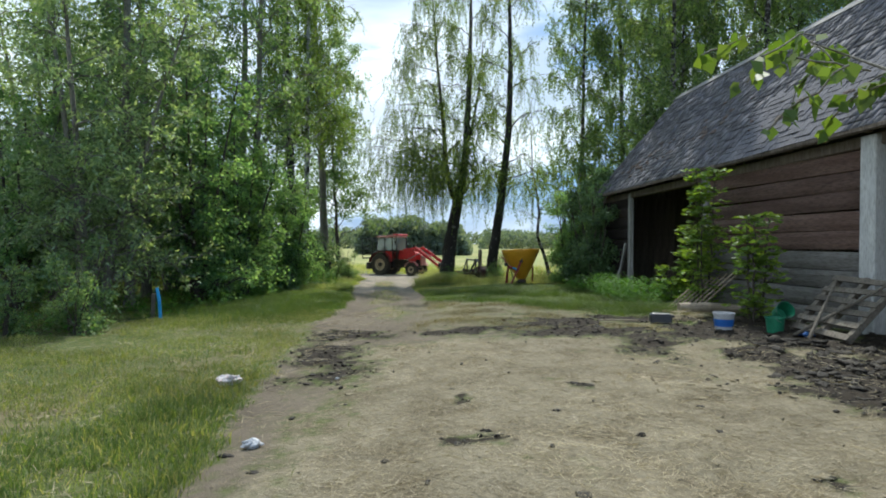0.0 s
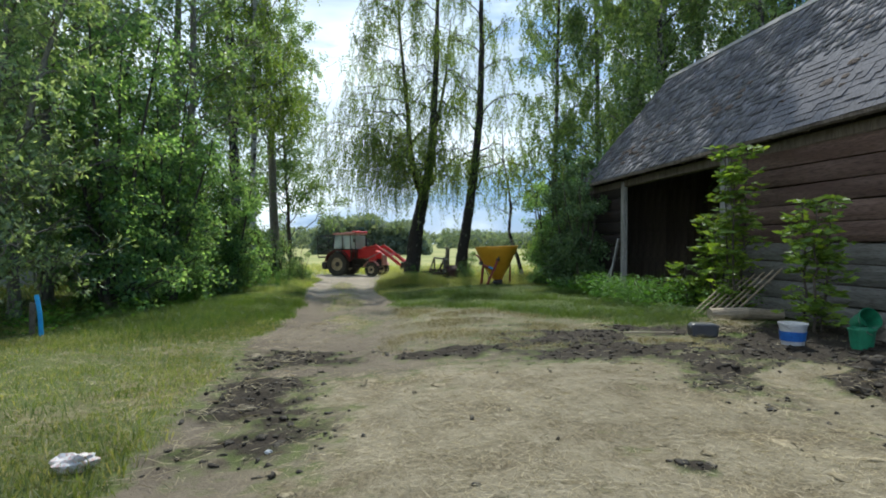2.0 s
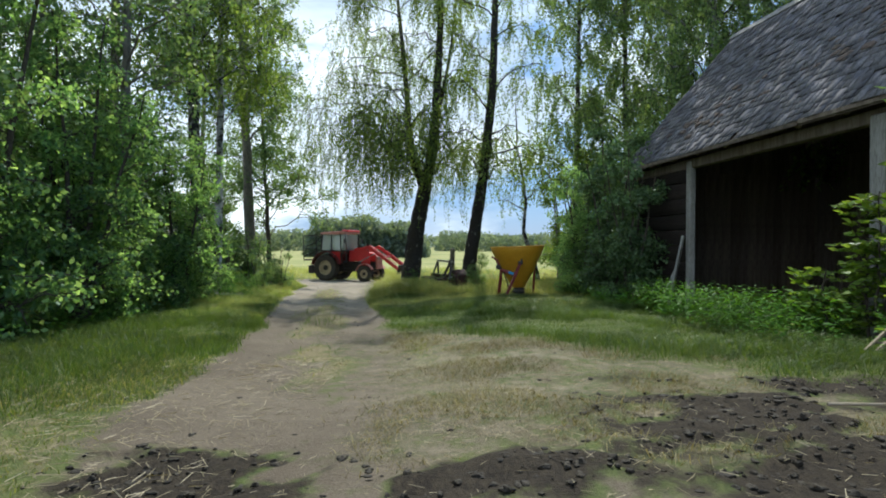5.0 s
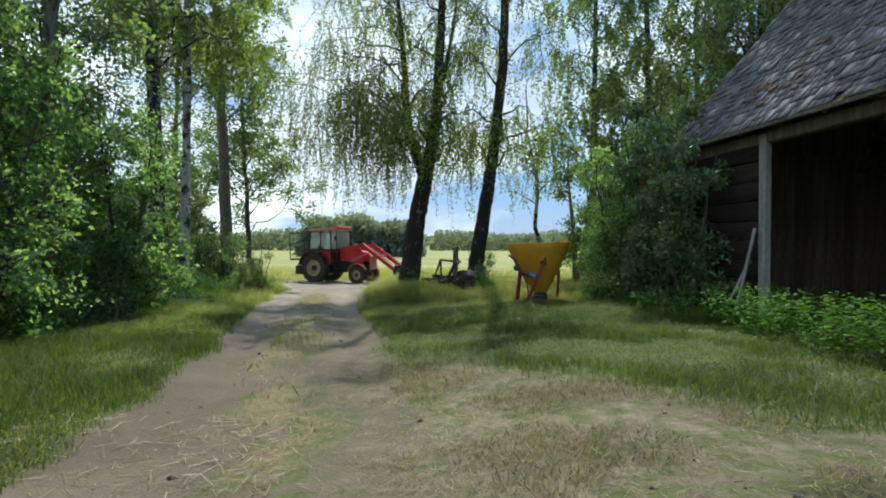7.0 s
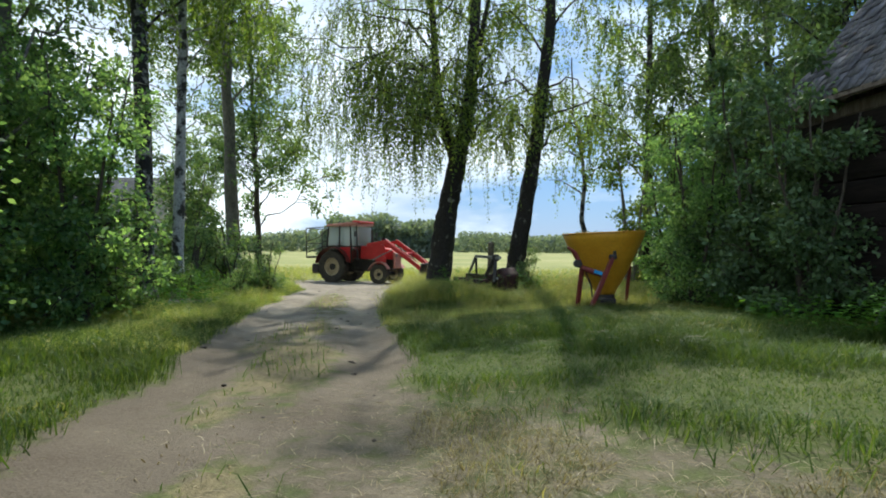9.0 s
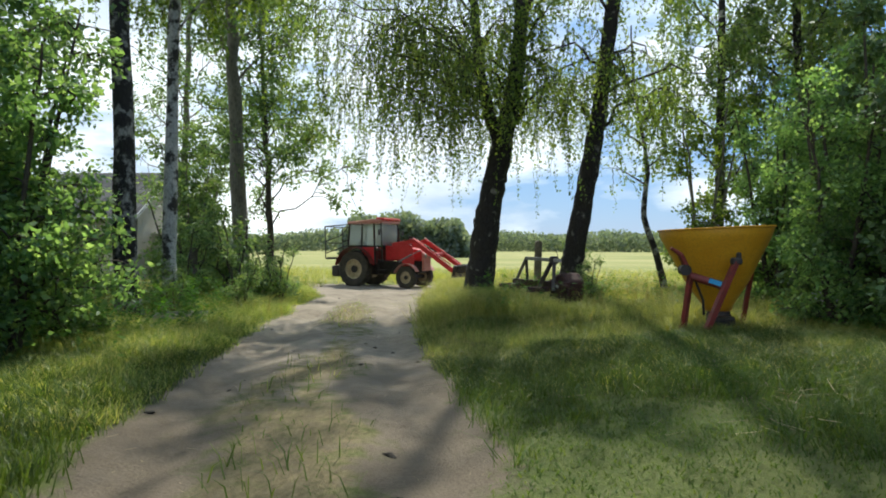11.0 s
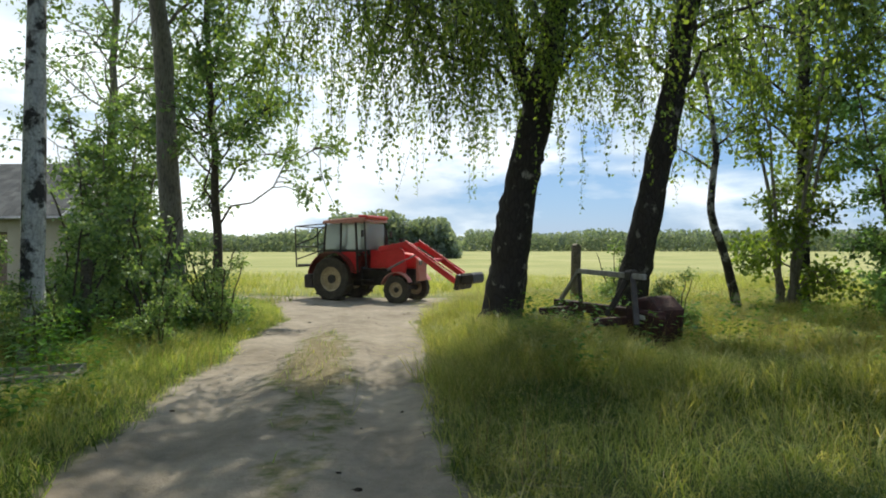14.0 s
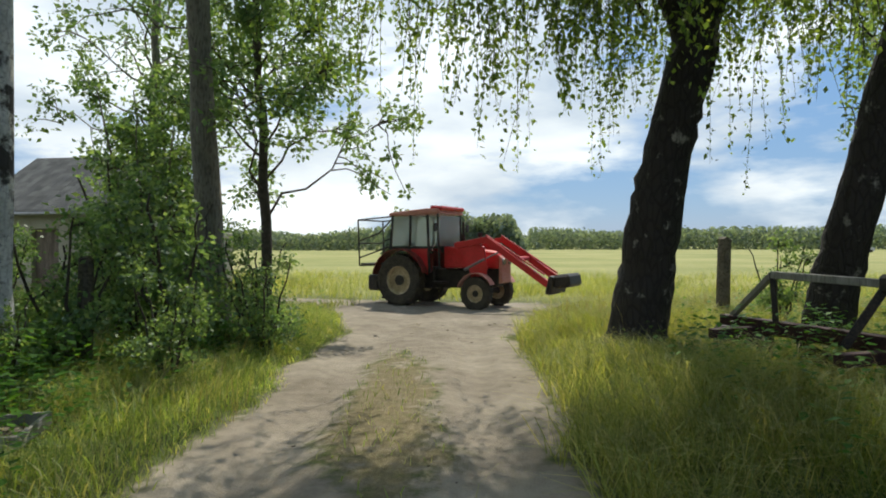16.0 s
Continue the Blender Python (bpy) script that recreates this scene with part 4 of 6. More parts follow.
for src, x, y, turn, sc in ((e2, 4.7, 26.9, 220, 0.8), (e2, 7.6, 29.0, 40, 1.15), (e2, 6.2, 29.8, 300, 0.85), (e2, 3.95, 23.5, 150, 0.7), (e1, 4.45, 22.0, 60, 0.85), (e1, 4.6, 20.9, 170, 0.72)):
    copy_thing(src, at_ground(x, y, turn, sc))



def ash_sapling(seed, height, where, label, stems=3):
    """Upright stems with feathered leaves of many pointed leaflets."""
    pl = Plant(seed)
    for k in range(stems):
        az = 2 * math.pi * k / stems
        p, r = pl.stem([(0.08 * math.cos(az), 0.08 * math.sin(az), 0), (0.17 * math.cos(az), 0.17 * math.sin(az), 0.5 * height), (0.22 * math.cos(az), 0.22 * math.sin(az), height * pl.rng.uniform(0.8, 1.0))], 0.022, 0.008, 6, 12, 0.03)
        for t in range(int(26 * height)):
            j = pl.rng.uniform(0.10, 1) * 10.9
            c = p[int(j)] * (1 - j % 1) + p[int(j) + 1] * (j % 1)
            a = pl.rng.uniform(0, 6.28)
            reach = pl.rng.uniform(0.18, 0.38) * (1.15 - 0.5 * j / 11)
            w = np.array([math.cos(a), math.sin(a), pl.rng.uniform(0.2, 0.9)])
            stalk = pl.limb(c, w / np.linalg.norm(w), reach, 0.005, 0.15, 0.45, 6, 3)
            along = (stalk[-1] - stalk[0]) / np.linalg.norm(stalk[-1] - stalk[0])
            sd = np.cross(along, [0, 0, 1.0])
            for q in range(2, 6):
                pl.leaves([stalk[q], stalk[q]], [sd + 0.5 * along + [0, 0, -0.2], -sd + 0.5 * along + [0, 0, -0.2]], 0.125)
            pl.leaves([stalk[-1]], [along], 0.14)
    return pl.objects("ash_sapling", where, label, "sapling", M_BARK_BUSH, M_LEAF_ASH, 0.42, "saplings against the barn")


ash_sapling(51, 3.1, at_ground(5.65, 13.5), "tall bright green ash sapling against the barn wall", 3)
ash_sapling(52, 2.15, at_ground(5.95, 11.65), "bright green ash sapling beside the buckets", 3)
ash_sapling(53, 2.2, at_ground(5.85, 14.7), "shaded ash sapling in front of the barn opening", 3)
ash_sapling(54, 1.1, at_ground(5.5, 15.2), "short ash sapling at the barn opening", 3)


def linden():
    """A linden that stands beside the path and reaches one branch over the yard."""
    pl = Plant(61)
    p, r = pl.stem([(0, 0, 0), (0.05, 0, 2), (0, 0.1, 5), (0.1, 0, 8)], 0.2, 0.05, 12, 18, 0.02)
    crown_limbs(pl, p, r, 0.45, 14, 2.0, 30, "tuft", 0.10, (4, 2, 10))
    lp = pl.limb((0.02, 0.05, 2.75), (-0.50, 0.86, 0.0), 4.05, 0.04, 0.05, 0.09, 9, 7)
    for k in range(30):
        s0 = lp[pl.rng.integers(5, 9)] + pl.rng.normal(size=3) * np.array([0.15, 0.15, 0.08])
        w = pl.rng.normal(size=3) * 0.6 + np.array([-0.2, 0.3, -0.35])
        tw = pl.limb(s0, w / np.linalg.norm(w), pl.rng.uniform(0.25, 0.6), 0.006, 0.05, 0.3, 6, 4)
        for q in range(1, 6):
            pl.leaves(tw[[q, q]] + pl.rng.normal(size=(2, 3)) * 0.03, pl.rng.normal(size=(2, 3)) * 0.5 + [0, 0, -0.8], 0.12)
    return pl.objects("linden_tree", at_ground(5.35, 1.0), "linden reaching a leafy branch over the yard", "tree", M_BARK_GREY, M_LEAF_LINDEN, 0.82)


linden()


# ---- distance: woods beyond the field ----
def far_wood(name, x0, x1, y, depth, height, n, size, label, seed, uneven=0.35, grain=0.9):
    rng = np.random.default_rng(seed)
    cx = rng.uniform(x0, x1, n)
    cy = y + rng.uniform(0, depth, n)
    top = height * (1 - uneven + 2 * uneven * value_noise(cx / (grain * height), cy * 0 + seed, seed, 3)) * np.clip(np.minimum((cx - x0), (x1 - cx)) / (0.5 * height) + 0.35, 0, 1)
    h = top * rng.uniform(0.80, 1.10, n) * rng.uniform(0, 1, n) ** 0.7
    at = np.stack([cx, cy, h - 0.5], 1)
    way = rng.normal(size=(n, 3))
    way /= np.linalg.norm(way, axis=1)[:, None]
    side = np.cross(way, rng.normal(size=(n, 3)))
    side /= np.linalg.norm(side, axis=1)[:, None]
    s = size * rng.uniform(0.6, 1.3, (n, 1))
    v = np.stack([at - way * s, at + 0.7 * side * s, at + way * s, at - 0.7 * side * s], 1).reshape(-1, 3)
    ob = new(name, quick_mesh(name, v, np.arange(len(v)).reshape(-1, 4), M_LEAF_HAZED))
    return tagged(ob, label, "woods", kind="stuff")


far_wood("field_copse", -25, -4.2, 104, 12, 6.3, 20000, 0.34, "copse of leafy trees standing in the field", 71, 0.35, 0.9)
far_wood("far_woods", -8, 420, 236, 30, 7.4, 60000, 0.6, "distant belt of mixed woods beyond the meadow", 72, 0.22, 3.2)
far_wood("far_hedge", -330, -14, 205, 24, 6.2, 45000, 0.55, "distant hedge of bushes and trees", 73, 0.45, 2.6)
far_wood("far_ridge_woods", -700, 700, 640, 40, 13, 30000, 1.5, "low haze-tinted woods on the horizon", 74, 0.25)


# ---- barn ----
BARN = pose(4.75, 22.3, 0, 0, 0, -79.2)      # x along the eaves towards the yard, y into the barn
LENGTH, RIDGE, RISE = 18.0, 2.9, 3.5


def eave_z(s):
    return 3.62 + 0.0117 * s


def build_barn():
    barn = thing("barn", BARN, "old log barn with a steep weathered shingle roof", "barn")
    rng = random.Random(5)
    # posts on the front line
    for s, w, material, top in ((2.62, 0.15, M_POST, 3.5), (7.2, 0.24, M_POST, 3.5), (12.1, 0.30, M_WHITEPOST, 3.62), (17.7, 0.24, M_POST, 3.6)):
        part("post", Mesh().box((w, w, top - 0.2), pose(s, 0.24, (top + 0.2) / 2, 0, 0, rng.uniform(-2, 2)), 0.02), material, barn, "whitewashed corner post" if material is M_WHITEPOST else "grey weathered post")
    part("brace", Mesh().bar((2.34, -0.12, 0.3), (2.57, 0.1, 1.9), 0.13, 0.05, 0.008), M_POST, barn, "grey plank leaning on the post")
    part("brace", Mesh().bar((2.14, -0.22, 0.3), (2.49, 0.06, 1.35), 0.09, 0.04, 0.008), M_POST, barn, "grey plank leaning on the post")
    # sill, wall plates, rafters, back wall
    part("wall_plate", Mesh().bar((0.2, 0.3, 3.42), (17.9, 0.3, 3.62), 0.2, 0.2, 0.02), M_BOARD, barn)
    for k in range(20):
        s = 0.5 + 0.9 * k
        z = eave_z(s)
        part("rafter", Mesh().bar((s, -0.02, z - 0.1), (s, RIDGE, z + RISE - 0.14), 0.1, 0.12, 0.01), M_BOARD, barn)
    tall = Mesh().box((0.249, 0.03, 3.85), Matrix(), 0.003).mesh("board", M_BOARD)
    for k in range(72):
        part("board", tall, None, barn, m=pose(0.2 + 0.25 * k, 5.4 + rng.uniform(-0.01, 0.01), 2.1))
    for s in (0.25, 12.3, 17.75):
        for k in range(20):
            part("board", tall, None, barn, m=pose(s + rng.uniform(-0.008, 0.008), 0.5 + 0.25 * k, 1.75, 0, 0, 90))
    for s, foot in ((0.42, 3.55), (17.8, 3.7)):
        for k in range(22):
            d = 0.3 + 0.25 * k
            h = max(0.1, RISE * (1 - abs(d - RIDGE) / RIDGE) - 0.2)
            part("gable_board", Mesh().box((0.03, 0.24, h), pose(s, d, foot + h / 2), 0.004), M_BOARD, barn)
    # roof boarding under the shingles, both slopes
    b = bmesh.new()
    z0, z1 = eave_z(0), eave_z(LENGTH)
    pts = [(0, -0.06, z0 - 0.07), (LENGTH, -0.06, z1 - 0.07), (LENGTH, RIDGE, z1 + RISE), (0.35, RIDGE, z0 + RISE), (LENGTH, 2 * RIDGE + 0.06, z1 - 0.07), (0, 2 * RIDGE + 0.06, z0 - 0.07)]
    up = [b.verts.new(p) for p in pts]
    dn = [b.verts.new((p[0], p[1], p[2] - 0.05)) for p in pts]
    for q in ((0, 1, 2, 3), (3, 2, 4, 5)):
        b.faces.new([up[i] for i in q])
        b.faces.new([dn[i] for i in q[::-1]])
    for i, j in ((0, 1), (1, 2), (2, 4), (4, 5), (5, 3), (3, 0)):
        b.faces.new((up[i], dn[i], dn[j], up[j]))
    sh = Mesh()
    sh.take(b, Matrix())
    roof = part("roof", sh, M_BOARD, barn, "steep shingled roof with mossy patches")
    for k in range(9):
        fascia = Mesh().bar((2 * k, -0.085, eave_z(2 * k) - 0.07 + rng.uniform(-0.015, 0.015)), (2 * k + 2, -0.085, eave_z(2 * k + 2) - 0.07 + rng.uniform(-0.015, 0.015)), 0.02, 0.07, 0.004)
        part("eaves_board", fascia, M_BOARD, barn, "thin dark eaves board")
    return barn, roof


barn, barn_roof = build_barn()


# ---- tractor ----
def wheel(parent, at, radius, width, rim_r, lugs):
    w = new("wheel")
    w.parent = parent
    w.matrix_basis = pose(*at, 90, 0, 0)
    t = Mesh()
    t.lathe([(rim_r, -width * 0.42), (radius * 0.86, -width * 0.5), (radius * 0.95, -width * 0.42), (radius * 0.965, 0), (radius * 0.95, width * 0.42), (radius * 0.86, width * 0.5), (rim_r, width * 0.42), (rim_r, -width * 0.42)], sides=36)
    for k in range(lugs):
        a = 2 * math.pi * k / lugs
        for sgn in (-1, 1):
            t.box((radius * 0.09, radius * 0.055, width * 0.55), Matrix.Rotation(a + (0.5 * math.pi / lugs if sgn > 0 else 0), 4, "Z") @ pose(radius * 0.965, 0, sgn * width * 0.24, sgn * 32, 0, 0), 0.006)
    part("tyre", t, M_TYRE, w, "dusty ribbed black tyre")
    r = Mesh()
    r.lathe([(rim_r, -width * 0.4), (rim_r * 0.93, -width * 0.36), (rim_r * 0.88, -width * 0.12), (rim_r * 0.45, -width * 0.10), (rim_r * 0.42, -width * 0.2), (0.001, -width * 0.22)], sides=28)
    r.lathe([(rim_r, width * 0.4), (rim_r * 0.93, width * 0.36), (rim_r * 0.88, width * 0.12), (rim_r * 0.45, width * 0.10), (rim_r * 0.42, width * 0.2), (0.001, width * 0.22)], sides=28)
    hub = Mesh().rod((0, 0, -width * 0.30), (0, 0, width * 0.30), rim_r * 0.36, sides=16).lathe([(rim_r * 0.36, -width * 0.12), (rim_r * 0.5, -width * 0.125)], sides=16)
    part("hub", hub, M_BLACK, w, "oily dark wheel hub")
    for k in range(8):
        a = 2 * math.pi * k / 8
        for sgn in (-1, 1):
            r.rod((rim_r * 0.62 * math.cos(a), rim_r * 0.62 * math.sin(a), sgn * width * 0.1), (rim_r * 0.62 * math.cos(a), rim_r * 0.62 * math.sin(a), sgn * width * 0.17), 0.02, sides=6)
    part("rim", r, M_RIM, w, "dirty cream wheel rim", smooth=False)
    return w


def arc_plate(r, width, a0, a1, thick=0.02, n=14):
    pts = [(r * math.cos(radians(a0 + (a1 - a0) * k / n)), r * math.sin(radians(a0 + (a1 - a0) * k / n))) for k in range(n + 1)]
    pts += [((r - thick) * math.cos(radians(a1 - (a1 - a0) * k / n)), (r - thick) * math.sin(radians(a1 - (a1 - a0) * k / n))) for k in range(n + 1)]
    return pts


def build_tractor():
    T = thing("tractor", Matrix.Translation((-5.67, 36.4, ground_z(-5.0, 36.0) - 0.02)) @ Matrix.Rotation(radians(-21.5), 4, "Z"), "old red farm tractor with cab and front loader", "tractor")
    for sgn in (-1, 1):
        wheel(T, (0, sgn * 0.62, 0.66), 0.67, 0.34, 0.36, 18)
        wheel(T, (2.13, sgn * 0.60, 0.40), 0.405, 0.20, 0.21, 14)
        fender = Mesh().prism(arc_plate(0.80, 0, 15, 170), 0.42, pose(0, sgn * 0.60, 0.66))
        fender.box((0.5, 0.03, 0.42), pose(0.55, sgn * 0.40, 1.12), 0.01)
        part("fender", fender, M_RED_DARK, T, "dull red rear mudguard")
        part("mudguard", Mesh().prism(arc_plate(0.475, 0, 25, 165), 0.22, pose(2.13, sgn * 0.60, 0.42)), M_RED_PALE, T, "faded pinkish front mudguard")
    body = Mesh()
    body.box((1.0, 0.42, 0.55), pose(0.25, 0, 0.72), 0.05).box((1.0, 0.36, 0.48), pose(1.2, 0, 0.72), 0.05).box((0.95, 0.40, 0.55), pose(2.0, 0, 0.82), 0.04)
    body.rod((0, -0.62, 0.66), (0, 0.62, 0.66), 0.11, sides=14).bar((2.13, -0.55, 0.42), (2.13, 0.55, 0.42), 0.12, 0.12).bar((2.13, 0, 0.42), (2.13, 0, 0.7), 0.16)
    body.box((0.35, 0.95, 0.05), pose(0.95, 0, 0.62), 0.01)
    part("chassis", body, M_BLACK, T, "black oily engine and gearbox")
    hood = Mesh().prism([(1.05, 0.98), (1.05, 1.52), (1.7, 1.47), (2.45, 1.38), (2.55, 1.30), (2.55, 0.98)], 0.56, bevel=0.04)
    part("hood", hood, M_RED, T, "red bonnet")
    grille = Mesh().prism([(2.55, 0.62), (2.55, 1.30), (2.62, 1.24), (2.64, 0.66)], 0.52, bevel=0.015)
    for k in range(7):
        grille.box((0.02, 0.42, 0.02), pose(2.645, 0, 0.72 + 0.07 * k), 0.004)
    part("grille", grille, M_RED_PALE, T, "faded slotted grille")
    for sgn in (-1, 1):
        part("headlight", Mesh().rod((2.6, sgn * 0.17, 1.16), (2.67, sgn * 0.17, 1.15), 0.07, 0.075, 14), M_STEEL, T, "round headlight")
    part("exhaust_pipe", Mesh().rod((1.55, -0.18, 1.45), (1.55, -0.18, 1.80), 0.05, sides=12).rod((1.55, -0.18, 1.8), (1.55, -0.18, 2.12), 0.028, sides=10), M_BLACK, T, "sooty upright exhaust pipe")
    part("air_intake", Mesh().rod((1.85, 0.16, 1.4), (1.85, 0.16, 1.75), 0.035, sides=10).rod((1.85, 0.16, 1.75), (1.85, 0.16, 1.85), 0.065, sides=12), M_BLACK, T)
    # cab
    roof = Mesh().prism([(-0.42, 2.30), (-0.36, 2.38), (0.75, 2.46), (1.08, 2.44), (1.14, 2.33), (0.7, 2.30)], 1.24, bevel=0.03)
    part("cab_roof", roof, M_RED_PALE, T, "bleached red cab roof")
    visor = Mesh().box((0.34, 1.18, 0.10), pose(1.0, 0, 2.47, 0, 4, 0), 0.03)
    part("roof_visor", visor, M_RED, T, "red roof visor")
    for sgn in (-1, 1):
        y = sgn * 0.56
        for p, q in (((-0.38, y, 1.45), (-0.30, y, 2.32)), ((0.22, y, 1.1), (0.24, y, 2.32)), ((0.80, y, 0.85), (0.74, y, 2.32)), ((1.08, y * 0.96, 0.95), (1.04, y, 2.32)), ((-0.38, y, 1.48), (1.08, y, 1.48))):
            part("cab_pillar", Mesh().bar(p, q, 0.055, 0.05), M_BLACK, T)
        part("side_window", Mesh().prism([(-0.33, 1.52), (0.2, 1.52), (0.21, 2.28), (-0.27, 2.28)], 0.012, pose(0, y, 0)), M_GLASS, T, "clear cab window")
        part("door_window", Mesh().prism([(0.25, 1.52), (0.77, 1.52), (0.73, 2.28), (0.26, 2.28)], 0.012, pose(0, y, 0)), M_GLASS, T, "clear cab door window")
        part("quarter_window", Mesh().prism([(0.82, 1.52), (1.04, 1.52), (1.02, 2.28), (0.78, 2.28)], 0.012, pose(0, y, 0)), M_GLASS, T, "clear cab window")
        part("cab_door", Mesh().prism([(0.26, 1.0), (0.76, 0.82), (0.78, 1.46), (0.26, 1.46)], 0.04, pose(0, y, 0), 0.01), M_RED, T, "red lower cab door")
        part("mirror", Mesh().bar((1.02, y, 1.95), (1.12, sgn * 0.78, 2.0), 0.015).box((0.03, 0.12, 0.2), pose(1.13, sgn * 0.82, 1.98), 0.01), M_BLACK, T, "black wing mirror")
    part("windscreen", Mesh().box((0.012, 1.0, 0.76), pose(1.06, 0, 1.90), 0), M_GLASS, T, "clear windscreen")
    part("rear_window", Mesh().box((0.012, 1.0, 0.72), pose(-0.33, 0, 1.90, 0, 5, 0), 0), M_GLASS, T, "clear rear window")
    part("dashboard", Mesh().box((0.12, 0.5, 0.3), pose(0.98, 0, 1.5), 0.03), M_BLACK, T)
    seat = Mesh().box((0.42, 0.46, 0.12), pose(0.12, 0, 1.15), 0.04).box((0.10, 0.44, 0.5), pose(-0.1, 0, 1.42, 0, -8, 0), 0.04).bar((0.12, 0, 0.9), (0.12, 0, 1.1), 0.2)
    part("seat", seat, M_BLACK, T, "black driver's seat")
    st = Mesh()
    for k in range(18):
        a, b = 2 * math.pi * k / 18, 2 * math.pi * (k + 1) / 18
        st.rod((0.2 * math.cos(a), 0.2 * math.sin(a), 0), (0.2 * math.cos(b), 0.2 * math.sin(b), 0), 0.014, sides=6)
    st.rod((0, 0, 0), (0, 0, -0.4), 0.02, sides=8).bar((-0.2, 0, 0), (0.2, 0, 0), 0.02)
    part("steering_wheel", st, M_BLACK, T, m=pose(0.68, 0, 1.62, 0, -35, 0))
    # loader
    for sgn in (-1, 1):
        y = sgn * 0.47
        tower = Mesh().prism([(1.95, 0.70), (1.80, 1.20), (1.50, 1.50), (1.52, 1.62), (1.95, 1.66), (2.28, 1.50), (2.36, 1.0), (2.30, 0.70)], 0.05, pose(0, y, 0), 0.012)
        part("loader_tower", tower, M_RED, T, "red loader side plate")
        arm = Mesh().bar((1.48, y, 1.52), (2.36, y, 1.68), 0.09, 0.14).bar((2.31, y, 1.69), (3.86, y, 0.66), 0.09, 0.15)
        part("loader_arm", arm, M_RED, T, "red loader arm")
        ram = Mesh().rod((1.75, y, 0.95), (2.3, y, 1.22), 0.04, sides=10).rod((2.3, y, 1.22), (2.75, y, 1.42), 0.02, sides=8)
        part("hydraulic_ram", ram, M_STEEL, T, "bright hydraulic ram")
        rod = Mesh().rod((2.3, y * 0.9, 1.78), (3.76, y * 0.9, 0.88), 0.022, sides=8)
        part("guide_rod", rod, M_RED, T, "thin red guide rod")
    part("loader_crossbar", Mesh().rod((3.02, -0.47, 1.22), (3.02, 0.47, 1.22), 0.055, sides=12), M_RED, T)
    part("loader_front", Mesh().box((0.12, 1.05, 0.42), pose(3.9, 0, 0.64, 0, 12, 0), 0.02), M_BLACK, T, "black loader carrier")
    tines = Mesh().box((0.4, 0.9, 0.3), pose(4.14, 0, 0.74, 0, -6, 0), 0.06)
    part("counter_box", tines, M_BLACK, T, "black attachment on the loader")
    # frame carrier at the rear
    for sgn in (-1, 1):
        y = sgn * 0.55
        for p, q in (((-0.36, y, 2.28), (-1.45, y, 2.22)), ((-1.45, y, 2.22), (-1.40, y, 1.0)), ((-1.40, y, 1.0), (-0.5, y, 1.1)), ((-0.36, y, 2.2), (-0.75, y, 1.86)), ((-0.75, y, 1.86), (-1.4, y, 1.66)), ((-0.45, y, 1.5), (-1.38, y, 1.22))):
            part("rack_bar", Mesh().bar(p, q, 0.035), M_BLACK, T, "rusty black rack bar")
    for z, x in ((2.22, -1.45), (1.6, -1.43), (1.0, -1.40)):
        part("rack_bar", Mesh().bar((x, -0.55, z), (x, 0.55, z), 0.035), M_BLACK, T, "rusty black rack bar")
    part("rack_floor", Mesh().box((0.8, 1.05, 0.05), pose(-0.98, 0, 1.05), 0.01), M_OLDWOOD, T, "wooden rack floor")
    part("rear_weight", Mesh().box((0.36, 0.7, 0.42), pose(-1.12, 0, 0.55), 0.05).box((0.7, 0.2, 0.14), pose(-0.65, 0, 0.62), 0.03), M_BLACK, T, "black rear weight box")
    return T


build_tractor()


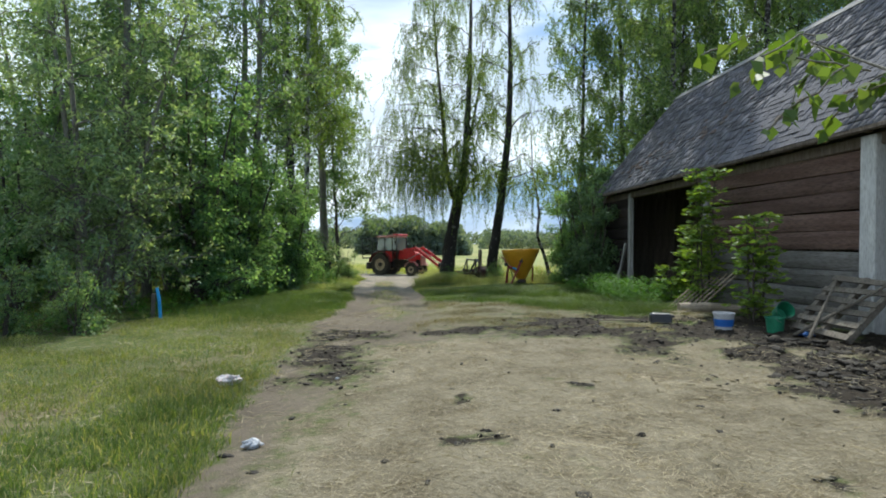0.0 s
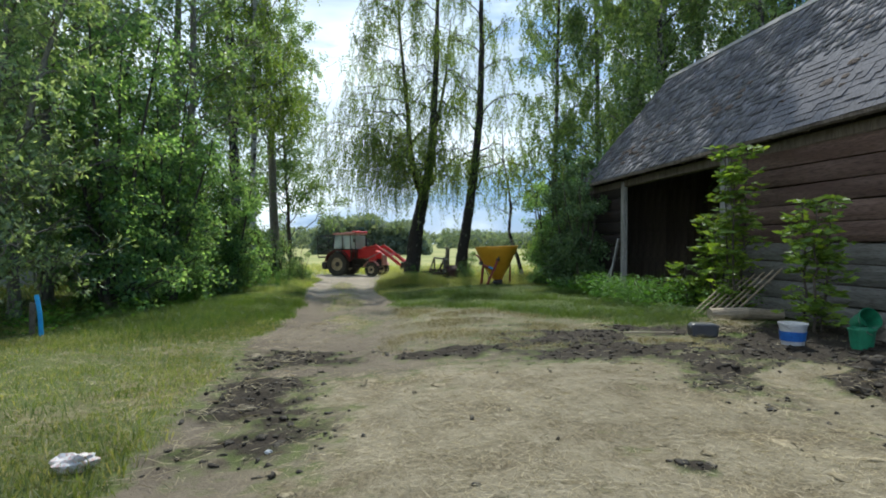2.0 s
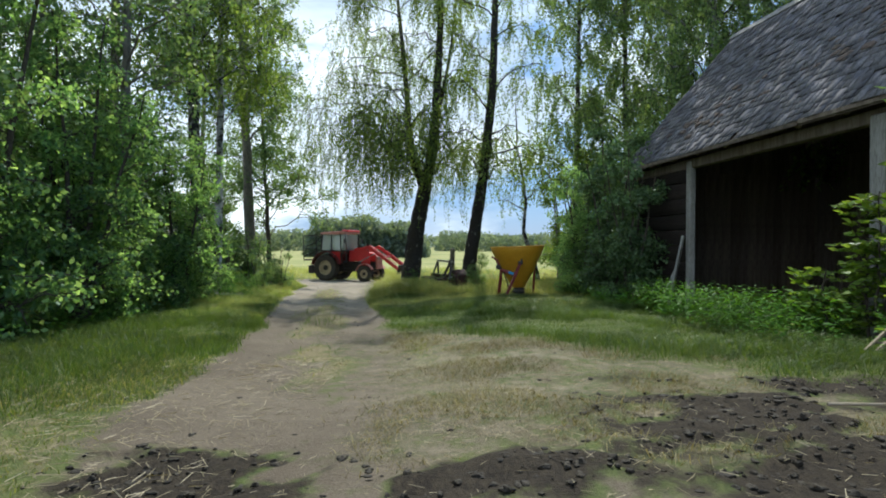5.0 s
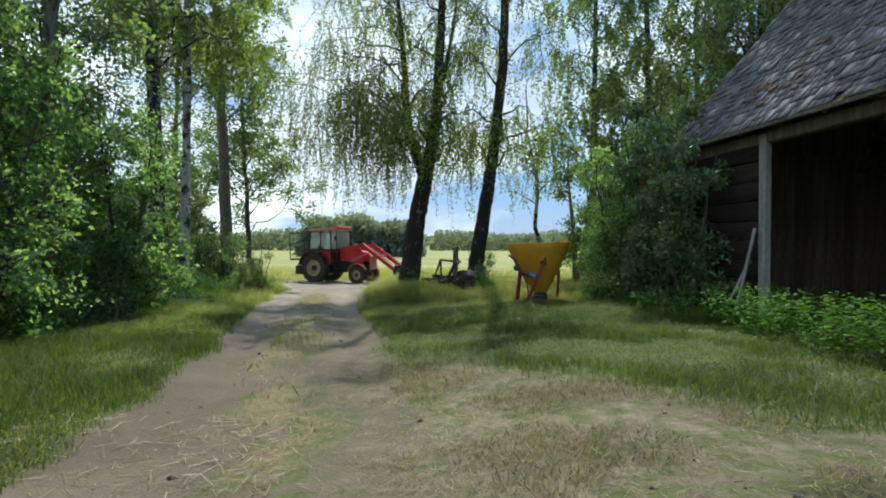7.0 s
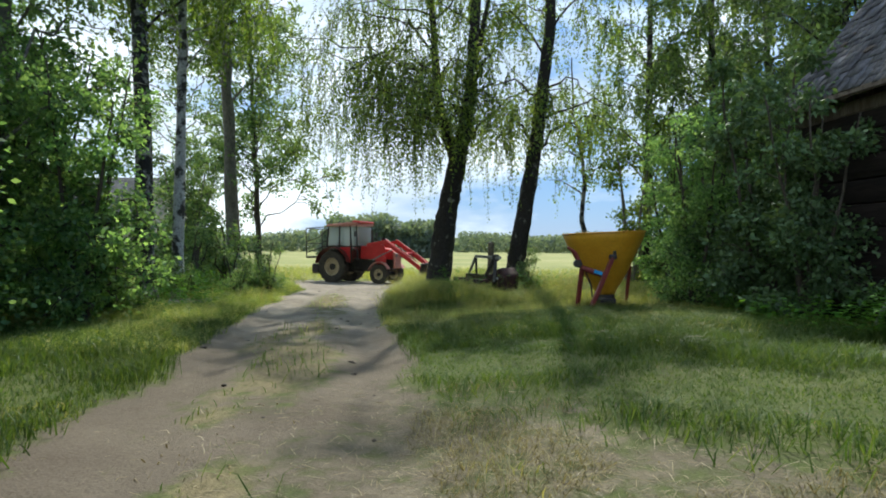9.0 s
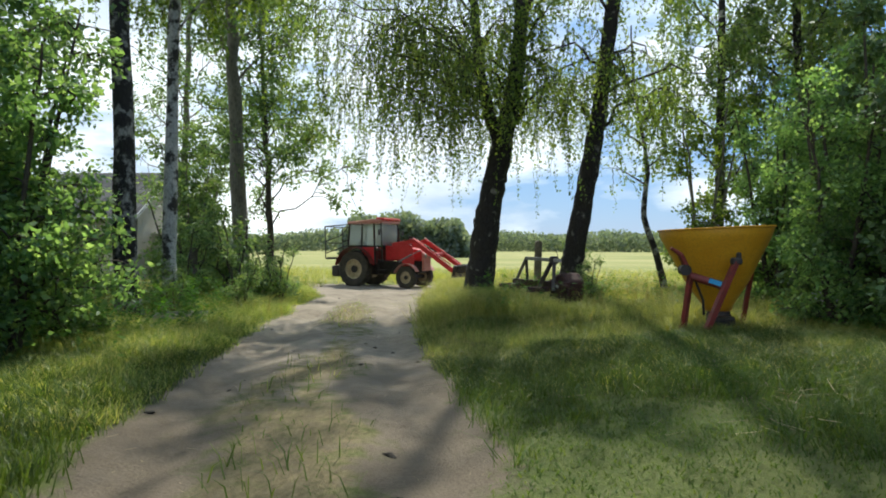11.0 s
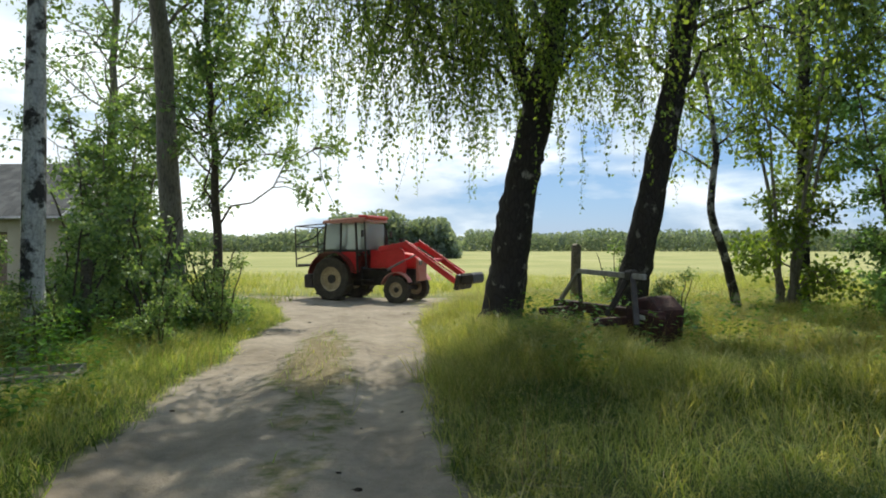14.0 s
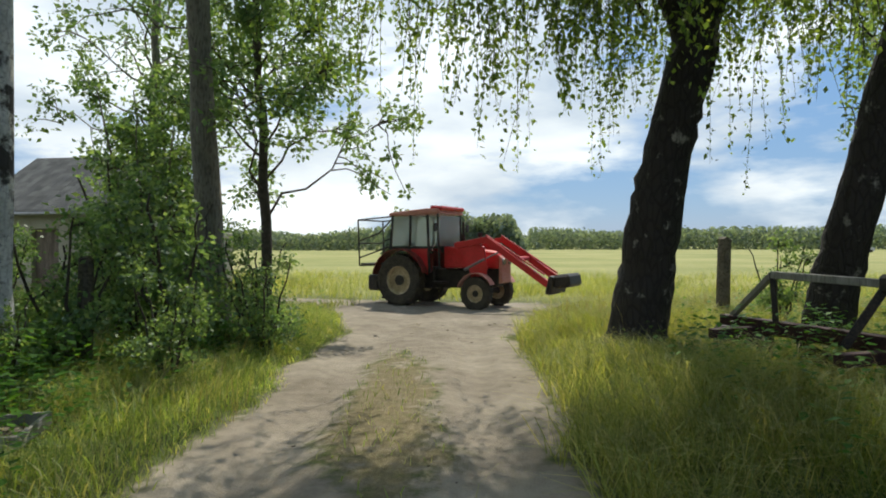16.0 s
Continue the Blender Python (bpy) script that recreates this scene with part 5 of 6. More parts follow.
# ---- fertiliser spreader ----
def build_spreader():
    ox, oy = 2.16, 23.0
    g = ground_z(ox, oy)
    S = thing("fertiliser_spreader", Matrix.Translation((ox, oy, g)), "yellow funnel fertiliser spreader on a dark red frame", "spreader")

    def at(x, y, z):
        return (x - ox, y - oy, z - g)

    tilt = Matrix.Rotation(radians(-2.5), 4, "Y")
    hop = Mesh()
    prof = [(0.705, 1.40), (0.715, 1.37), (0.68, 1.27), (0.39, 0.68), (0.20, 0.38), (0.17, 0.30), (0.15, 0.30), (0.18, 0.39), (0.37, 0.69), (0.665, 1.27), (0.695, 1.37), (0.705, 1.40)]
    hop.lathe(prof, tilt, sides=56)
    part("hopper", hop, M_YELLOW, S, "yellow plastic funnel hopper", smooth=True)
    part("hopper_rim", Mesh().lathe([(0.705, 1.385), (0.73, 1.39), (0.73, 1.41), (0.695, 1.412), (0.705, 1.385)], tilt, sides=56), M_YELLOW, S, smooth=True)
    # the bent left leg, the straight right leg and the tube between them
    foot_l, joint, pin = at(1.57, 22.62, g + 0.02), at(1.64, 22.54, 1.02), at(1.38, 22.49, 1.38)
    foot_r, top_r = at(1.70, 22.24, g + 0.02), at(2.11, 22.30, 1.22)
    part("frame_leg", Mesh().bar(foot_l, joint, 0.075, 0.06).box((0.11, 0.09, 0.10), Matrix.Translation(foot_l) @ pose(0, 0, 0.06), 0.015), M_RED_DARK, S, "dark red frame leg")
    part("frame_arm", Mesh().bar(joint, at(1.50, 22.5, 1.30), 0.07, 0.055).rod(at(1.50, 22.5, 1.30), pin, 0.03, 0.022, 8), M_RED_DARK, S, "dark red frame bar")
    part("hinge", Mesh().rod(at(1.56, 22.46, 1.10), at(1.56, 22.58, 1.10), 0.07, sides=14), M_BLACK, S, "black hinge boss")
    part("frame_leg", Mesh().bar(foot_r, top_r, 0.085, 0.065), M_RED_DARK, S, "dark red frame leg")
    part("hook", Mesh().box((0.13, 0.09, 0.09), Matrix.Translation(top_r), 0.02).box((0.05, 0.07, 0.12), Matrix.Translation(top_r) @ pose(0.03, 0, 0.05), 0.015), M_BLACK, S, "black linkage hook")
    part("cross_tube", Mesh().rod(joint, at(2.02, 22.34, 0.90), 0.052, sides=14), M_RED_DARK, S, "dark red cross tube")
    part("rating_plate", Mesh().box((0.15, 0.006, 0.06), Matrix.Translation(at(1.88, 22.352, 0.955)) @ pose(0, 0, 0, 0, 17, -28), 0), M_CYAN, S, "small pale blue label plate")
    part("hose", Mesh().rod(at(1.68, 22.52, 1.0), at(1.80, 22.55, 0.72), 0.016, sides=8).rod(at(1.80, 22.55, 0.72), at(1.83, 22.6, 0.52), 0.016, sides=8), M_BLACK, S, "black hose")
    part("frame_leg", Mesh().bar((0.42, 0.30, 0.02), (0.40, -0.05, 0.82), 0.06, 0.05), M_RED_DARK, S, "dark red frame leg")
    part("base_frame", Mesh().bar(foot_l, (0.42, 0.30, 0.06), 0.06, 0.05).bar(foot_r, (0.42, 0.30, 0.06), 0.06, 0.05), M_RED_DARK, S, "dark red base frame")
    part("gearbox", Mesh().lathe([(0.001, 0.10), (0.14, 0.10), (0.17, 0.18), (0.14, 0.29), (0.001, 0.29)], sides=18), M_BLACK, S)
    part("drive_box", Mesh().box((0.30, 0.24, 0.16), pose(-0.05, -0.22, 0.16, 0, 0, 20), 0.03), M_BLACK, S, "black drive casing")
    part("spinner_disc", Mesh().lathe([(0.001, 0.07), (0.34, 0.07), (0.35, 0.09), (0.001, 0.10)], sides=28), M_STEEL, S, "worn steel spinner disc")


build_spreader()


# ---- old plough and fence post ----
def build_plough():
    P = thing("plough", Matrix.Translation((0.08, 26.9, ground_z(0.1, 26.9) - 0.18)) @ Matrix.Rotation(radians(-66), 4, "Z"), "abandoned rusty dark red plough in tall grass", "plough")
    part("main_beam", Mesh().bar((-1.45, 0.12, 0.55), (1.2, -0.1, 0.62), 0.12, 0.14), M_RUST, P, "dark red main beam")
    part("cross_beam", Mesh().bar((-0.9, -0.5, 0.5), (-0.9, 0.55, 0.52), 0.1, 0.1), M_RUST, P)
    part("cross_beam", Mesh().bar((0.6, -0.6, 0.52), (0.6, 0.5, 0.52), 0.1, 0.1), M_RUST, P)
    part("top_bar", Mesh().bar((-0.65, 0.0, 1.10), (0.85, -0.05, 1.08), 0.06, 0.07), M_POST, P, "grey wooden bar")
    part("stay", Mesh().bar((-1.3, 0.1, 0.62), (-0.65, 0.0, 1.1), 0.055, 0.06), M_POST, P, "grey stay bar")
    part("stay", Mesh().bar((-0.65, 0.0, 1.12), (-0.62, 0.02, 0.56), 0.05), M_BLACK, P)
    part("headstock", Mesh().bar((0.3, -0.2, 0.55), (0.55, -0.02, 1.12), 0.07).bar((0.95, -0.25, 0.5), (0.58, -0.02, 1.12), 0.07).box((0.16, 0.14, 0.16), pose(0.56, -0.02, 1.08), 0.03), M_BLACK, P, "black headstock")
    for x in (-1.2, -0.35, 0.55):
        share = Mesh().prism([(0, 0.0), (0.55, 0.10), (0.62, 0.38), (0.35, 0.5), (0.05, 0.3)], 0.05, pose(x - 0.2, 0.05, 0.02, 25, 0, 18), 0.01)
        share.bar((x, 0.1, 0.15), (x, 0.05, 0.58), 0.07, 0.1)
        part("share", share, M_RUST if x > 0 else M_BLACK, P, "curved rusty plough share")
    part("side_plate", Mesh().box((0.7, 0.06, 0.46), pose(0.95, -0.12, 0.46, 8, 6, 0), 0.03), M_RUST, P, "red side plate")
    part("gearbox", Mesh().prism([(-0.3, 0.3), (0.25, 0.3), (0.3, 0.7), (0.1, 0.86), (-0.2, 0.8)], 0.4, pose(0.85, 0.12, 0), 0.05), M_RUST, P, "dark red gearbox casing")
    part("skid", Mesh().box((0.62, 0.3, 0.38), pose(-1.15, 0.1, 0.34, 5, -4, 8), 0.06), M_BLACK, P, "black iron skid box")
    part("tag", Mesh().box((0.10, 0.01, 0.06), pose(0.95, -0.17, 0.6, 8, 6, 0), 0.003), M_WHITE_PL, P, "white tag")
    return P


build_plough()
fp = thing("fence_post", at_ground(0.28, 30.7), "short weathered wooden fence post in the grass", "post")
part("stake", Mesh().rod((0, 0, 0), (0.03, 0, 1.36), 0.105, 0.095, 10).lump((0.09, 0.09, 0.05), pose(0.03, 0, 1.35), 0.4, 2, 3), M_OLDWOOD, fp)

# ---- things beside the barn ----
tub = thing("canister", at_ground(4.2, 11.28, -6, 0.8, 0.0), "black plastic canister lying in the mud", "canister")
part("body", Mesh().prism([(-0.22, 0.02), (0.22, 0.02), (0.23, 0.2), (0.19, 0.25), (-0.19, 0.25), (-0.23, 0.2)], 0.27, bevel=0.03), M_BLACK_PL, tub)
part("spout", Mesh().rod((0.22, 0.05, 0.18), (0.28, 0.05, 0.18), 0.03, sides=12), M_BLACK_PL, tub)


def bucket(name, where, r, h, material, label, category="bucket"):
    b = thing(name, where, label, category, "buckets beside the barn")
    part("body", Mesh().lathe([(0.001, 0.0), (r * 0.8, 0.0), (r, h), (r * 1.05, h), (r * 1.05, h - 0.03), (r * 0.99, h - 0.03), (r * 0.97, h - 0.01), (r * 0.77, 0.03), (0.001, 0.03)], sides=28), material, b, smooth=False)
    hd = Mesh()
    for k in range(12):
        a, c = math.pi * k / 12, math.pi * (k + 1) / 12
        hd.rod((r * 1.05 * math.cos(a), -0.75 * r * math.sin(a), h - 0.02 - 0.5 * r * math.sin(a)), (r * 1.05 * math.cos(c), -0.75 * r * math.sin(c), h - 0.02 - 0.5 * r * math.sin(c)), 0.006, sides=5)
    part("handle", hd, M_STEEL, b, "thin wire handle")
    return b


wb = bucket("bucket", at_ground(5.0, 10.52, 20, 0.84, 0.02), 0.19, 0.32, M_WHITE_PL, "dirty white plastic bucket with a blue band")
part("band", Mesh().lathe([(0.166, 0.06), (0.182, 0.2), (0.185, 0.2), (0.169, 0.06), (0.166, 0.06)], sides=28), M_BLUE_PL, wb, "blue printed band")
bucket("bucket", at_ground(5.70, 10.3, 70, 0.8, 0.02), 0.18, 0.31, M_GREEN_PL, "green plastic bucket standing in the mud")
bucket("bucket", at_ground(5.95, 10.75, 0, 0.85, -0.10) @ pose(0, 0, 0.12, 62, 10, 0), 0.16, 0.28, M_GREEN_PL, "green plastic bucket tipped on its side")
rag = thing("rag", at_ground(6.12, 10.2, 0, 1, -0.03), "crumpled blue plastic sheet on the mud", "rag")
part("sheet", Mesh().lump((0.12, 0.07, 0.04), Matrix(), 0.7, 3, 5), M_BLUE_PL, rag)
lg = thing("log", at_ground(5.0, 12.95, 2, 1, 0.0), "barkless log lying in front of the saplings", "log")
part("stem", Mesh().rod((0, 0, 0.10), (0.62, 0.02, 0.12), 0.105, 0.10, 12).rod((0.6, 0.02, 0.12), (1.2, -0.02, 0.09), 0.10, 0.09, 12), M_TAN, lg, smooth=False)
pk = thing("lath_rack", at_ground(4.95, 13.3, 0, 1, 0.0), "rack of pale laths leaning against the saplings", "rack")
for k in range(7):
    part("lath", Mesh().bar((0.07 * k, 0.3 - 0.085 * k, 0.06 + 0.01 * (k % 2)), (0.68 + 0.11 * k, 0.36 - 0.085 * k, 0.66 + 0.04 * k), 0.035, 0.025, 0.004), M_TAN, pk)
for f in (0.2, 0.75):
    part("batten", Mesh().bar((0.68 * f, 0.34, 0.03 + 0.60 * f), (0.42 + 0.92 * f, -0.24, 0.03 + 0.84 * f), 0.04, 0.02, 0.004), M_OLDWOOD, pk)


def pallet(where, label):
    p = thing("pallet", where, label, "pallet")
    for k in range(6):
        part("slat", Mesh().box((0.105, 1.25, 0.024), pose(0.06 + 0.21 * k, 0, 0.11, 0, 0, (k * 37 % 5 - 2) * 0.9), 0.004), M_OLDWOOD, p)
    for y in (-0.56, 0.0, 0.56):
        part("runner", Mesh().box((1.2, 0.09, 0.09), pose(0.6, y, 0.05), 0.006), M_OLDWOOD, p)
    return p


PAL = Matrix.Translation((6.22, 10.0, ground_z(6.2, 10.0))) @ Matrix.Rotation(radians(10.8), 4, "Z") @ Matrix.Rotation(radians(-46), 4, "Y")
pallet(PAL, "broken wooden pallet leaning on the barn wall")
st_ = thing("stick", at_ground(3.45, 11.3, -4, 1, 0.0), "thin pale stick lying on the mud", "stick")
part("pole", Mesh().rod((-0.32, 0, 0.05), (0.36, 0.03, 0.06), 0.014, 0.010, 8), M_TAN, st_)
sk = thing("stick", PAL @ pose(0, 0, 0.14), "rough pole leaning across the pallet", "stick", "poles on the pallet")
part("pole", Mesh().rod((-0.25, 0.3, 0.05), (1.0, -0.55, 0.03), 0.03, 0.022, 8), M_OLDWOOD, sk)
sk = thing("stick", PAL @ pose(0, 0, 0.17), "rough pole leaning across the pallet", "stick", "poles on the pallet")
part("pole", Mesh().rod((-0.2, -0.15, 0.05), (1.0, 0.35, 0.05), 0.028, 0.02, 8), M_OLDWOOD, sk)
bd = thing("board", at_ground(5.0, 20.7, 30, 1, -0.02), "loose grey board in the grass", "board")
part("plank", Mesh().box((0.9, 0.16, 0.03), pose(0, 0, 0.06, 0, 3, 0), 0.005), M_POST, bd)
sack = thing("sack", at_ground(4.55, 25.0, 20, 1, 0.0), "white plastic sack under the shrubs", "sack")
part("bag", Mesh().lump((0.30, 0.24, 0.28), pose(0, 0, 0.24), 0.4, 3, 9), M_WHITE_PL, sack, smooth=True)

# ---- along the left verge ----
for x, y, h, lean in ((-7.4, 27.0, 1.35, 2), (-7.45, 29.0, 1.25, -3)):
    fp = thing("fence_post", at_ground(x, y), "weathered grey fence post among the weeds", "post", "old fence posts")
    part("stake", Mesh().rod((0, 0, 0), (0.02 * lean, 0, h), 0.085, 0.075, 10).lump((0.07, 0.07, 0.04), pose(0.02 * lean, 0, h), 0.4, 2, 5), M_OLDWOOD, fp)
bp_ = thing("blue_pipe", at_ground(-5.4, 11.7, 0, 1, 0.02), "light blue plastic pipe standing in the grass", "pipe")
part("tube", Mesh().rod((0, 0, 0), (-0.03, 0, 0.4), 0.032, sides=12).rod((-0.03, 0, 0.4), (-0.08, 0, 0.66), 0.032, sides=12), M_CYAN, bp_)
gp = thing("fence_post", at_ground(-5.65, 11.85, 0, 1, 0.02), "brown wooden stake beside the blue pipe", "post")
part("stake", Mesh().box((0.07, 0.07, 0.55), pose(0, 0, 0.27, 3, 2, 10), 0.012), M_OLDWOOD, gp)
for x, y, s, seed, material, label in ((-1.56, 6.65, 1.0, 3, M_LITTER, "crumpled white and red bag in the grass"), (-0.45, 4.72, 0.6, 4, M_WHITE_PL, "scrap of white plastic on the track edge"), (-0.42, 6.9, 0.2, 6, M_WHITE_PL, "small white scrap on the track")):
    o = thing("litter", at_ground(x, y, 30, 1, 0.0), label, "litter")
    part("bag", Mesh().lump((0.12 * s, 0.085 * s, 0.06 * s), pose(0, 0, 0.05 * s), 0.5, 3, seed), material, o)
cr = thing("crate", at_ground(-6.4, 24.75, 25, 1, -0.04), "flat whitish wooden tray lying in the grass", "crate")
for k, (cx, cy, lx, ly) in enumerate(((0, -0.3, 0.85, 0.03), (0, 0.3, 0.85, 0.03), (-0.42, 0, 0.03, 0.6), (0.42, 0, 0.03, 0.6))):
    part("side", Mesh().box((lx, ly, 0.1), pose(cx, cy, 0.06), 0.005), M_POST, cr)
part("base", Mesh().box((0.82, 0.58, 0.02), pose(0, 0, 0.02), 0.003), M_OLDWOOD, cr)


# ---- house and shed behind the trees ----
def build_house():
    H = thing("house", Matrix.Translation((-20.8, 38.1, -0.1)), "small cream plastered house with grey tiled roof", "house")
    w = Mesh()
    for cx, wd in ((1.05, 2.1), (4.15, 2.1)):
        w.box((wd, 0.3, 2.85), pose(cx, 0, 1.42), 0.01)
    w.box((1.0, 0.3, 0.75), pose(2.6, 0, 2.47), 0.01)
    w.box((0.3, 4.5, 2.85), pose(5.05, 2.4, 1.42), 0.01).box((0.3, 4.5, 2.85), pose(0.15, 2.4, 1.42), 0.01).box((5.2, 0.3, 2.85), pose(2.6, 4.8, 1.42), 0.01)
    part("wall", w, M_PLASTER, H, "cream plastered wall")
    part("gable_wall", Mesh().prism([(-2.5, 0), (2.5, 0), (0, 1.85)], 0.28, pose(5.05, 2.4, 2.85, 0, 0, 90)), M_PLASTER, H, "cream plastered gable")
    part("door", Mesh().box((0.98, 0.08, 2.08), pose(2.6, 0.05, 1.04), 0.01), M_BOARD, H, "dark wooden door")
    rf = Mesh()
    rng = random.Random(4)
    for row in range(12):
        t = row / 12
        for k in range(20):
            rf.box((0.27, 0.30, 0.03), pose(0.0 + 0.275 * k, -0.42 + 2.85 * t + 0.12, 2.70 + 2.12 * t + 0.06, 36.6, 0, rng.uniform(-1.5, 1.5)), 0)
    part("roof_tiles", rf, M_TILE, H, "grey concrete tiles in rows")
    part("roof", Mesh().prism([(-0.5, 2.62), (2.4, 4.78), (5.3, 2.62), (5.3, 2.54), (2.4, 4.68), (-0.5, 2.54)], 5.4, pose(2.6, 0, 0, 0, 0, 90) @ pose(0, 0, 0)), M_TILE, H, "grey roof deck")
    part("verge_board", Mesh().bar((5.34, -0.5, 2.6), (5.34, 2.4, 4.76), 0.04, 0.14), M_WHITEPOST, H, "white verge board")
    part("annex", Mesh().box((2.0, 2.5, 2.0), pose(6.25, 2.0, 1.0), 0.02), M_PLASTER, H, "low cream annex")
    part("gutter", Mesh().rod((-0.05, -0.5, 2.56), (5.3, -0.5, 2.56), 0.05, sides=8), M_STEEL, H, "grey gutter")
    return H


build_house()
sd = thing("shed", Matrix.Translation((-17.5, 24.5, 0.0)) @ Matrix.Rotation(radians(30), 4, "Z"), "low grey shed beyond the lawn", "shed")
part("wall", Mesh().box((4.5, 3, 2.1), pose(0, 0, 1.05), 0.02), M_GREYWALL, sd)
part("roof", Mesh().box((5.0, 3.5, 0.12), pose(0, 0, 2.18, 6, 0, 0), 0.02), M_GREYWALL, sd)
car = thing("van", Matrix.Translation((66, 160, -0.3)), "small white van far out on the field road", "van")
part("body", Mesh().prism([(-1.9, 0.35), (1.9, 0.35), (1.9, 1.0), (1.2, 1.15), (0.7, 1.75), (-1.9, 1.75)], 1.6, bevel=0.08), M_WHITE_PL, car)
for x in (-1.2, 1.2):
    part("wheel", Mesh().rod((x, -0.85, 0.33), (x, 0.85, 0.33), 0.33, sides=16), M_TYRE, car)


# ---- grass, weeds, straw, clods ----
def blades(name, n, box, weight, height, width, material, label, seed, category="grass", lean=0.75, curl=0.8):
    rng = np.random.default_rng(seed)
    x0, x1, y0, y1 = box
    x, y = rng.uniform(x0, x1, n), rng.uniform(y0, y1, n)
    keep = rng.uniform(0, 1, n) < weight(x, y)
    x, y = x[keep], y[keep]
    n = len(x)
    h = height(x, y) * rng.uniform(0.45, 1.25, n)
    z = heights(x, y) - 0.012
    a = rng.uniform(0, 2 * np.pi, n)
    b = rng.uniform(0, 2 * np.pi, n)
    side = np.stack([np.cos(a), np.sin(a), 0 * a], 1)
    out = np.stack([np.cos(b), np.sin(b), 0 * b], 1) * (lean * rng.uniform(0.2, 1.3, n))[:, None]
    foot = np.stack([x, y, z], 1)
    up = np.array([0, 0, 1.0])
    w = (width * rng.uniform(0.6, 1.4, n))[:, None]
    hh = h[:, None]
    mid = foot + hh * (0.55 * up + 0.35 * out)
    tip = foot + hh * ((1.0 - 0.25 * curl) * up + (0.7 + 0.6 * curl) * out)
    v = np.stack([foot - w * side, foot + w * side, mid + 0.75 * w * side, mid - 0.75 * w * side, tip], 1).reshape(-1, 3)
    k = (np.arange(n) * 5)[:, None]
    f = np.concatenate([k + [0, 1, 2], k + [0, 2, 3], k + [3, 2, 4]])
    ob = new(name, quick_mesh(name, v, f, material))
    return tagged(ob, label, category, kind="stuff")


def green_share(x, y):
    lane, straw, muck, dry = covers(x, y)
    inside = step(5.0, 5.5, x - (4.75 + 0.19 * (22.3 - y)) + 5.0) * step(22.3, 21.9, y)
    on_track = step(0.0, 0.35, x - np.interp(y, LANE_Y, LANE_L)) * step(0.0, 0.35, np.interp(y, LANE_Y, LANE_R) - x)
    return np.clip(1 - 1.15 * lane - 0.9 * straw - muck - 0.45 * dry, 0, 1) * (1 - inside) * (1 - 0.9 * on_track)


def patchy(x, y, f, seed, lo=0.3, hi=0.65):
    return step(lo, hi, value_noise(x * f, y * f, seed))


blades("lawn_grass", 220000, (-7.5, 0.2, 2.0, 16), lambda x, y: green_share(x, y) * (0.35 + 0.65 * patchy(x, y, 0.9, 81)), lambda x, y: 0.03 + 0.07 * patchy(x, y, 0.8, 82) + 0.06 * step(-3.2, -1.6, x) * step(9, 6, y), 0.0034, M_GRASS, "short patchy grass beside the track", 91)
blades("yard_grass", 210000, (-1.6, 6.2, 10.5, 25), lambda x, y: green_share(x, y) * step(11.5, 15, y + 0.5 * x) * (1 - step(0.1, 0.45, covers(x, y)[1])), lambda x, y: 0.05 + 0.15 * patchy(x, y, 0.8, 84, 0.35, 0.6), 0.0034, M_GRASS_LUSH, "lush green grass in front of the barn", 92, "grass", 1.1, 1.0)
blades("green_verge", 120000, (-6.5, -1.6, 9.5, 25), lambda x, y: green_share(x, y) * step(10.5, 13.5, y) * step(25, 20, y), lambda x, y: 0.06 + 0.13 * patchy(x, y, 0.8, 79), 0.0036, M_GRASS_LUSH, "fresh green grass edging the track", 98)
blades("verge_grass", 170000, (-8.5, -3.0, 18, 37), lambda x, y: green_share(x, y) * (0.5 + 0.5 * patchy(x, y, 1.1, 85)), lambda x, y: 0.12 + 0.30 * step(16, 25, y) * (0.4 + 0.6 * patchy(x, y, 0.7, 86)) * step(-0.1, 0.8, np.interp(y, LANE_Y, LANE_L) - x) * step(0.5, 1.0, np.hypot(x + 6.4, y - 24.75)), 0.0036, M_GRASS_VERGE, "tall unmown grass along the track", 93, "grass", 0.9, 0.9)
blades("meadow_grass", 300000, (-2.8, 9, 19, 37), lambda x, y: green_share(x, y) * step(19, 21.5, y) * (0.5 + 0.5 * patchy(x, y, 1.0, 87)), lambda x, y: 0.16 + 0.32 * patchy(x, y, 0.6, 88) * step(21.5, 24, y), 0.0038, M_GRASS_TALL, "tall seeding grass under the birches", 94, "grass", 1.05, 1.0)
blades("field_grass", 130000, (-24, 24, 36.8, 56), lambda x, y: (0.25 + 0.75 * patchy(x, y, 0.3, 89)) * step(56, 42, y), lambda x, y: 0.2 + 0.35 * patchy(x, y, 0.4, 90), 0.006, M_GRASS_TALL, "yellow meadow grass at the field edge", 95)
blades("thicket_grass", 30000, (-16, -7, 6, 36), lambda x, y: 0.9 + 0 * x, lambda x, y: 0.12 + 0.2 * patchy(x, y, 0.6, 77), 0.007, M_GRASS, "grass under the thicket", 96)
blades("track_grass", 16000, (-5.5, 1.0, 11, 33), lambda x, y: 0.8 * step(0.55, 0.72, value_noise(x * 1.1, y * 0.5, 78)) * step(0.5, 0.15, np.abs(x - 0.5 * (np.interp(y, LANE_Y, LANE_L) + np.interp(y, LANE_Y, LANE_R)) + 0.2)), lambda x, y: 0.05 + 0 * x, 0.004, M_STRAW, "thin dry grass on the middle of the track", 97, "grass", 1.5, 1.5)


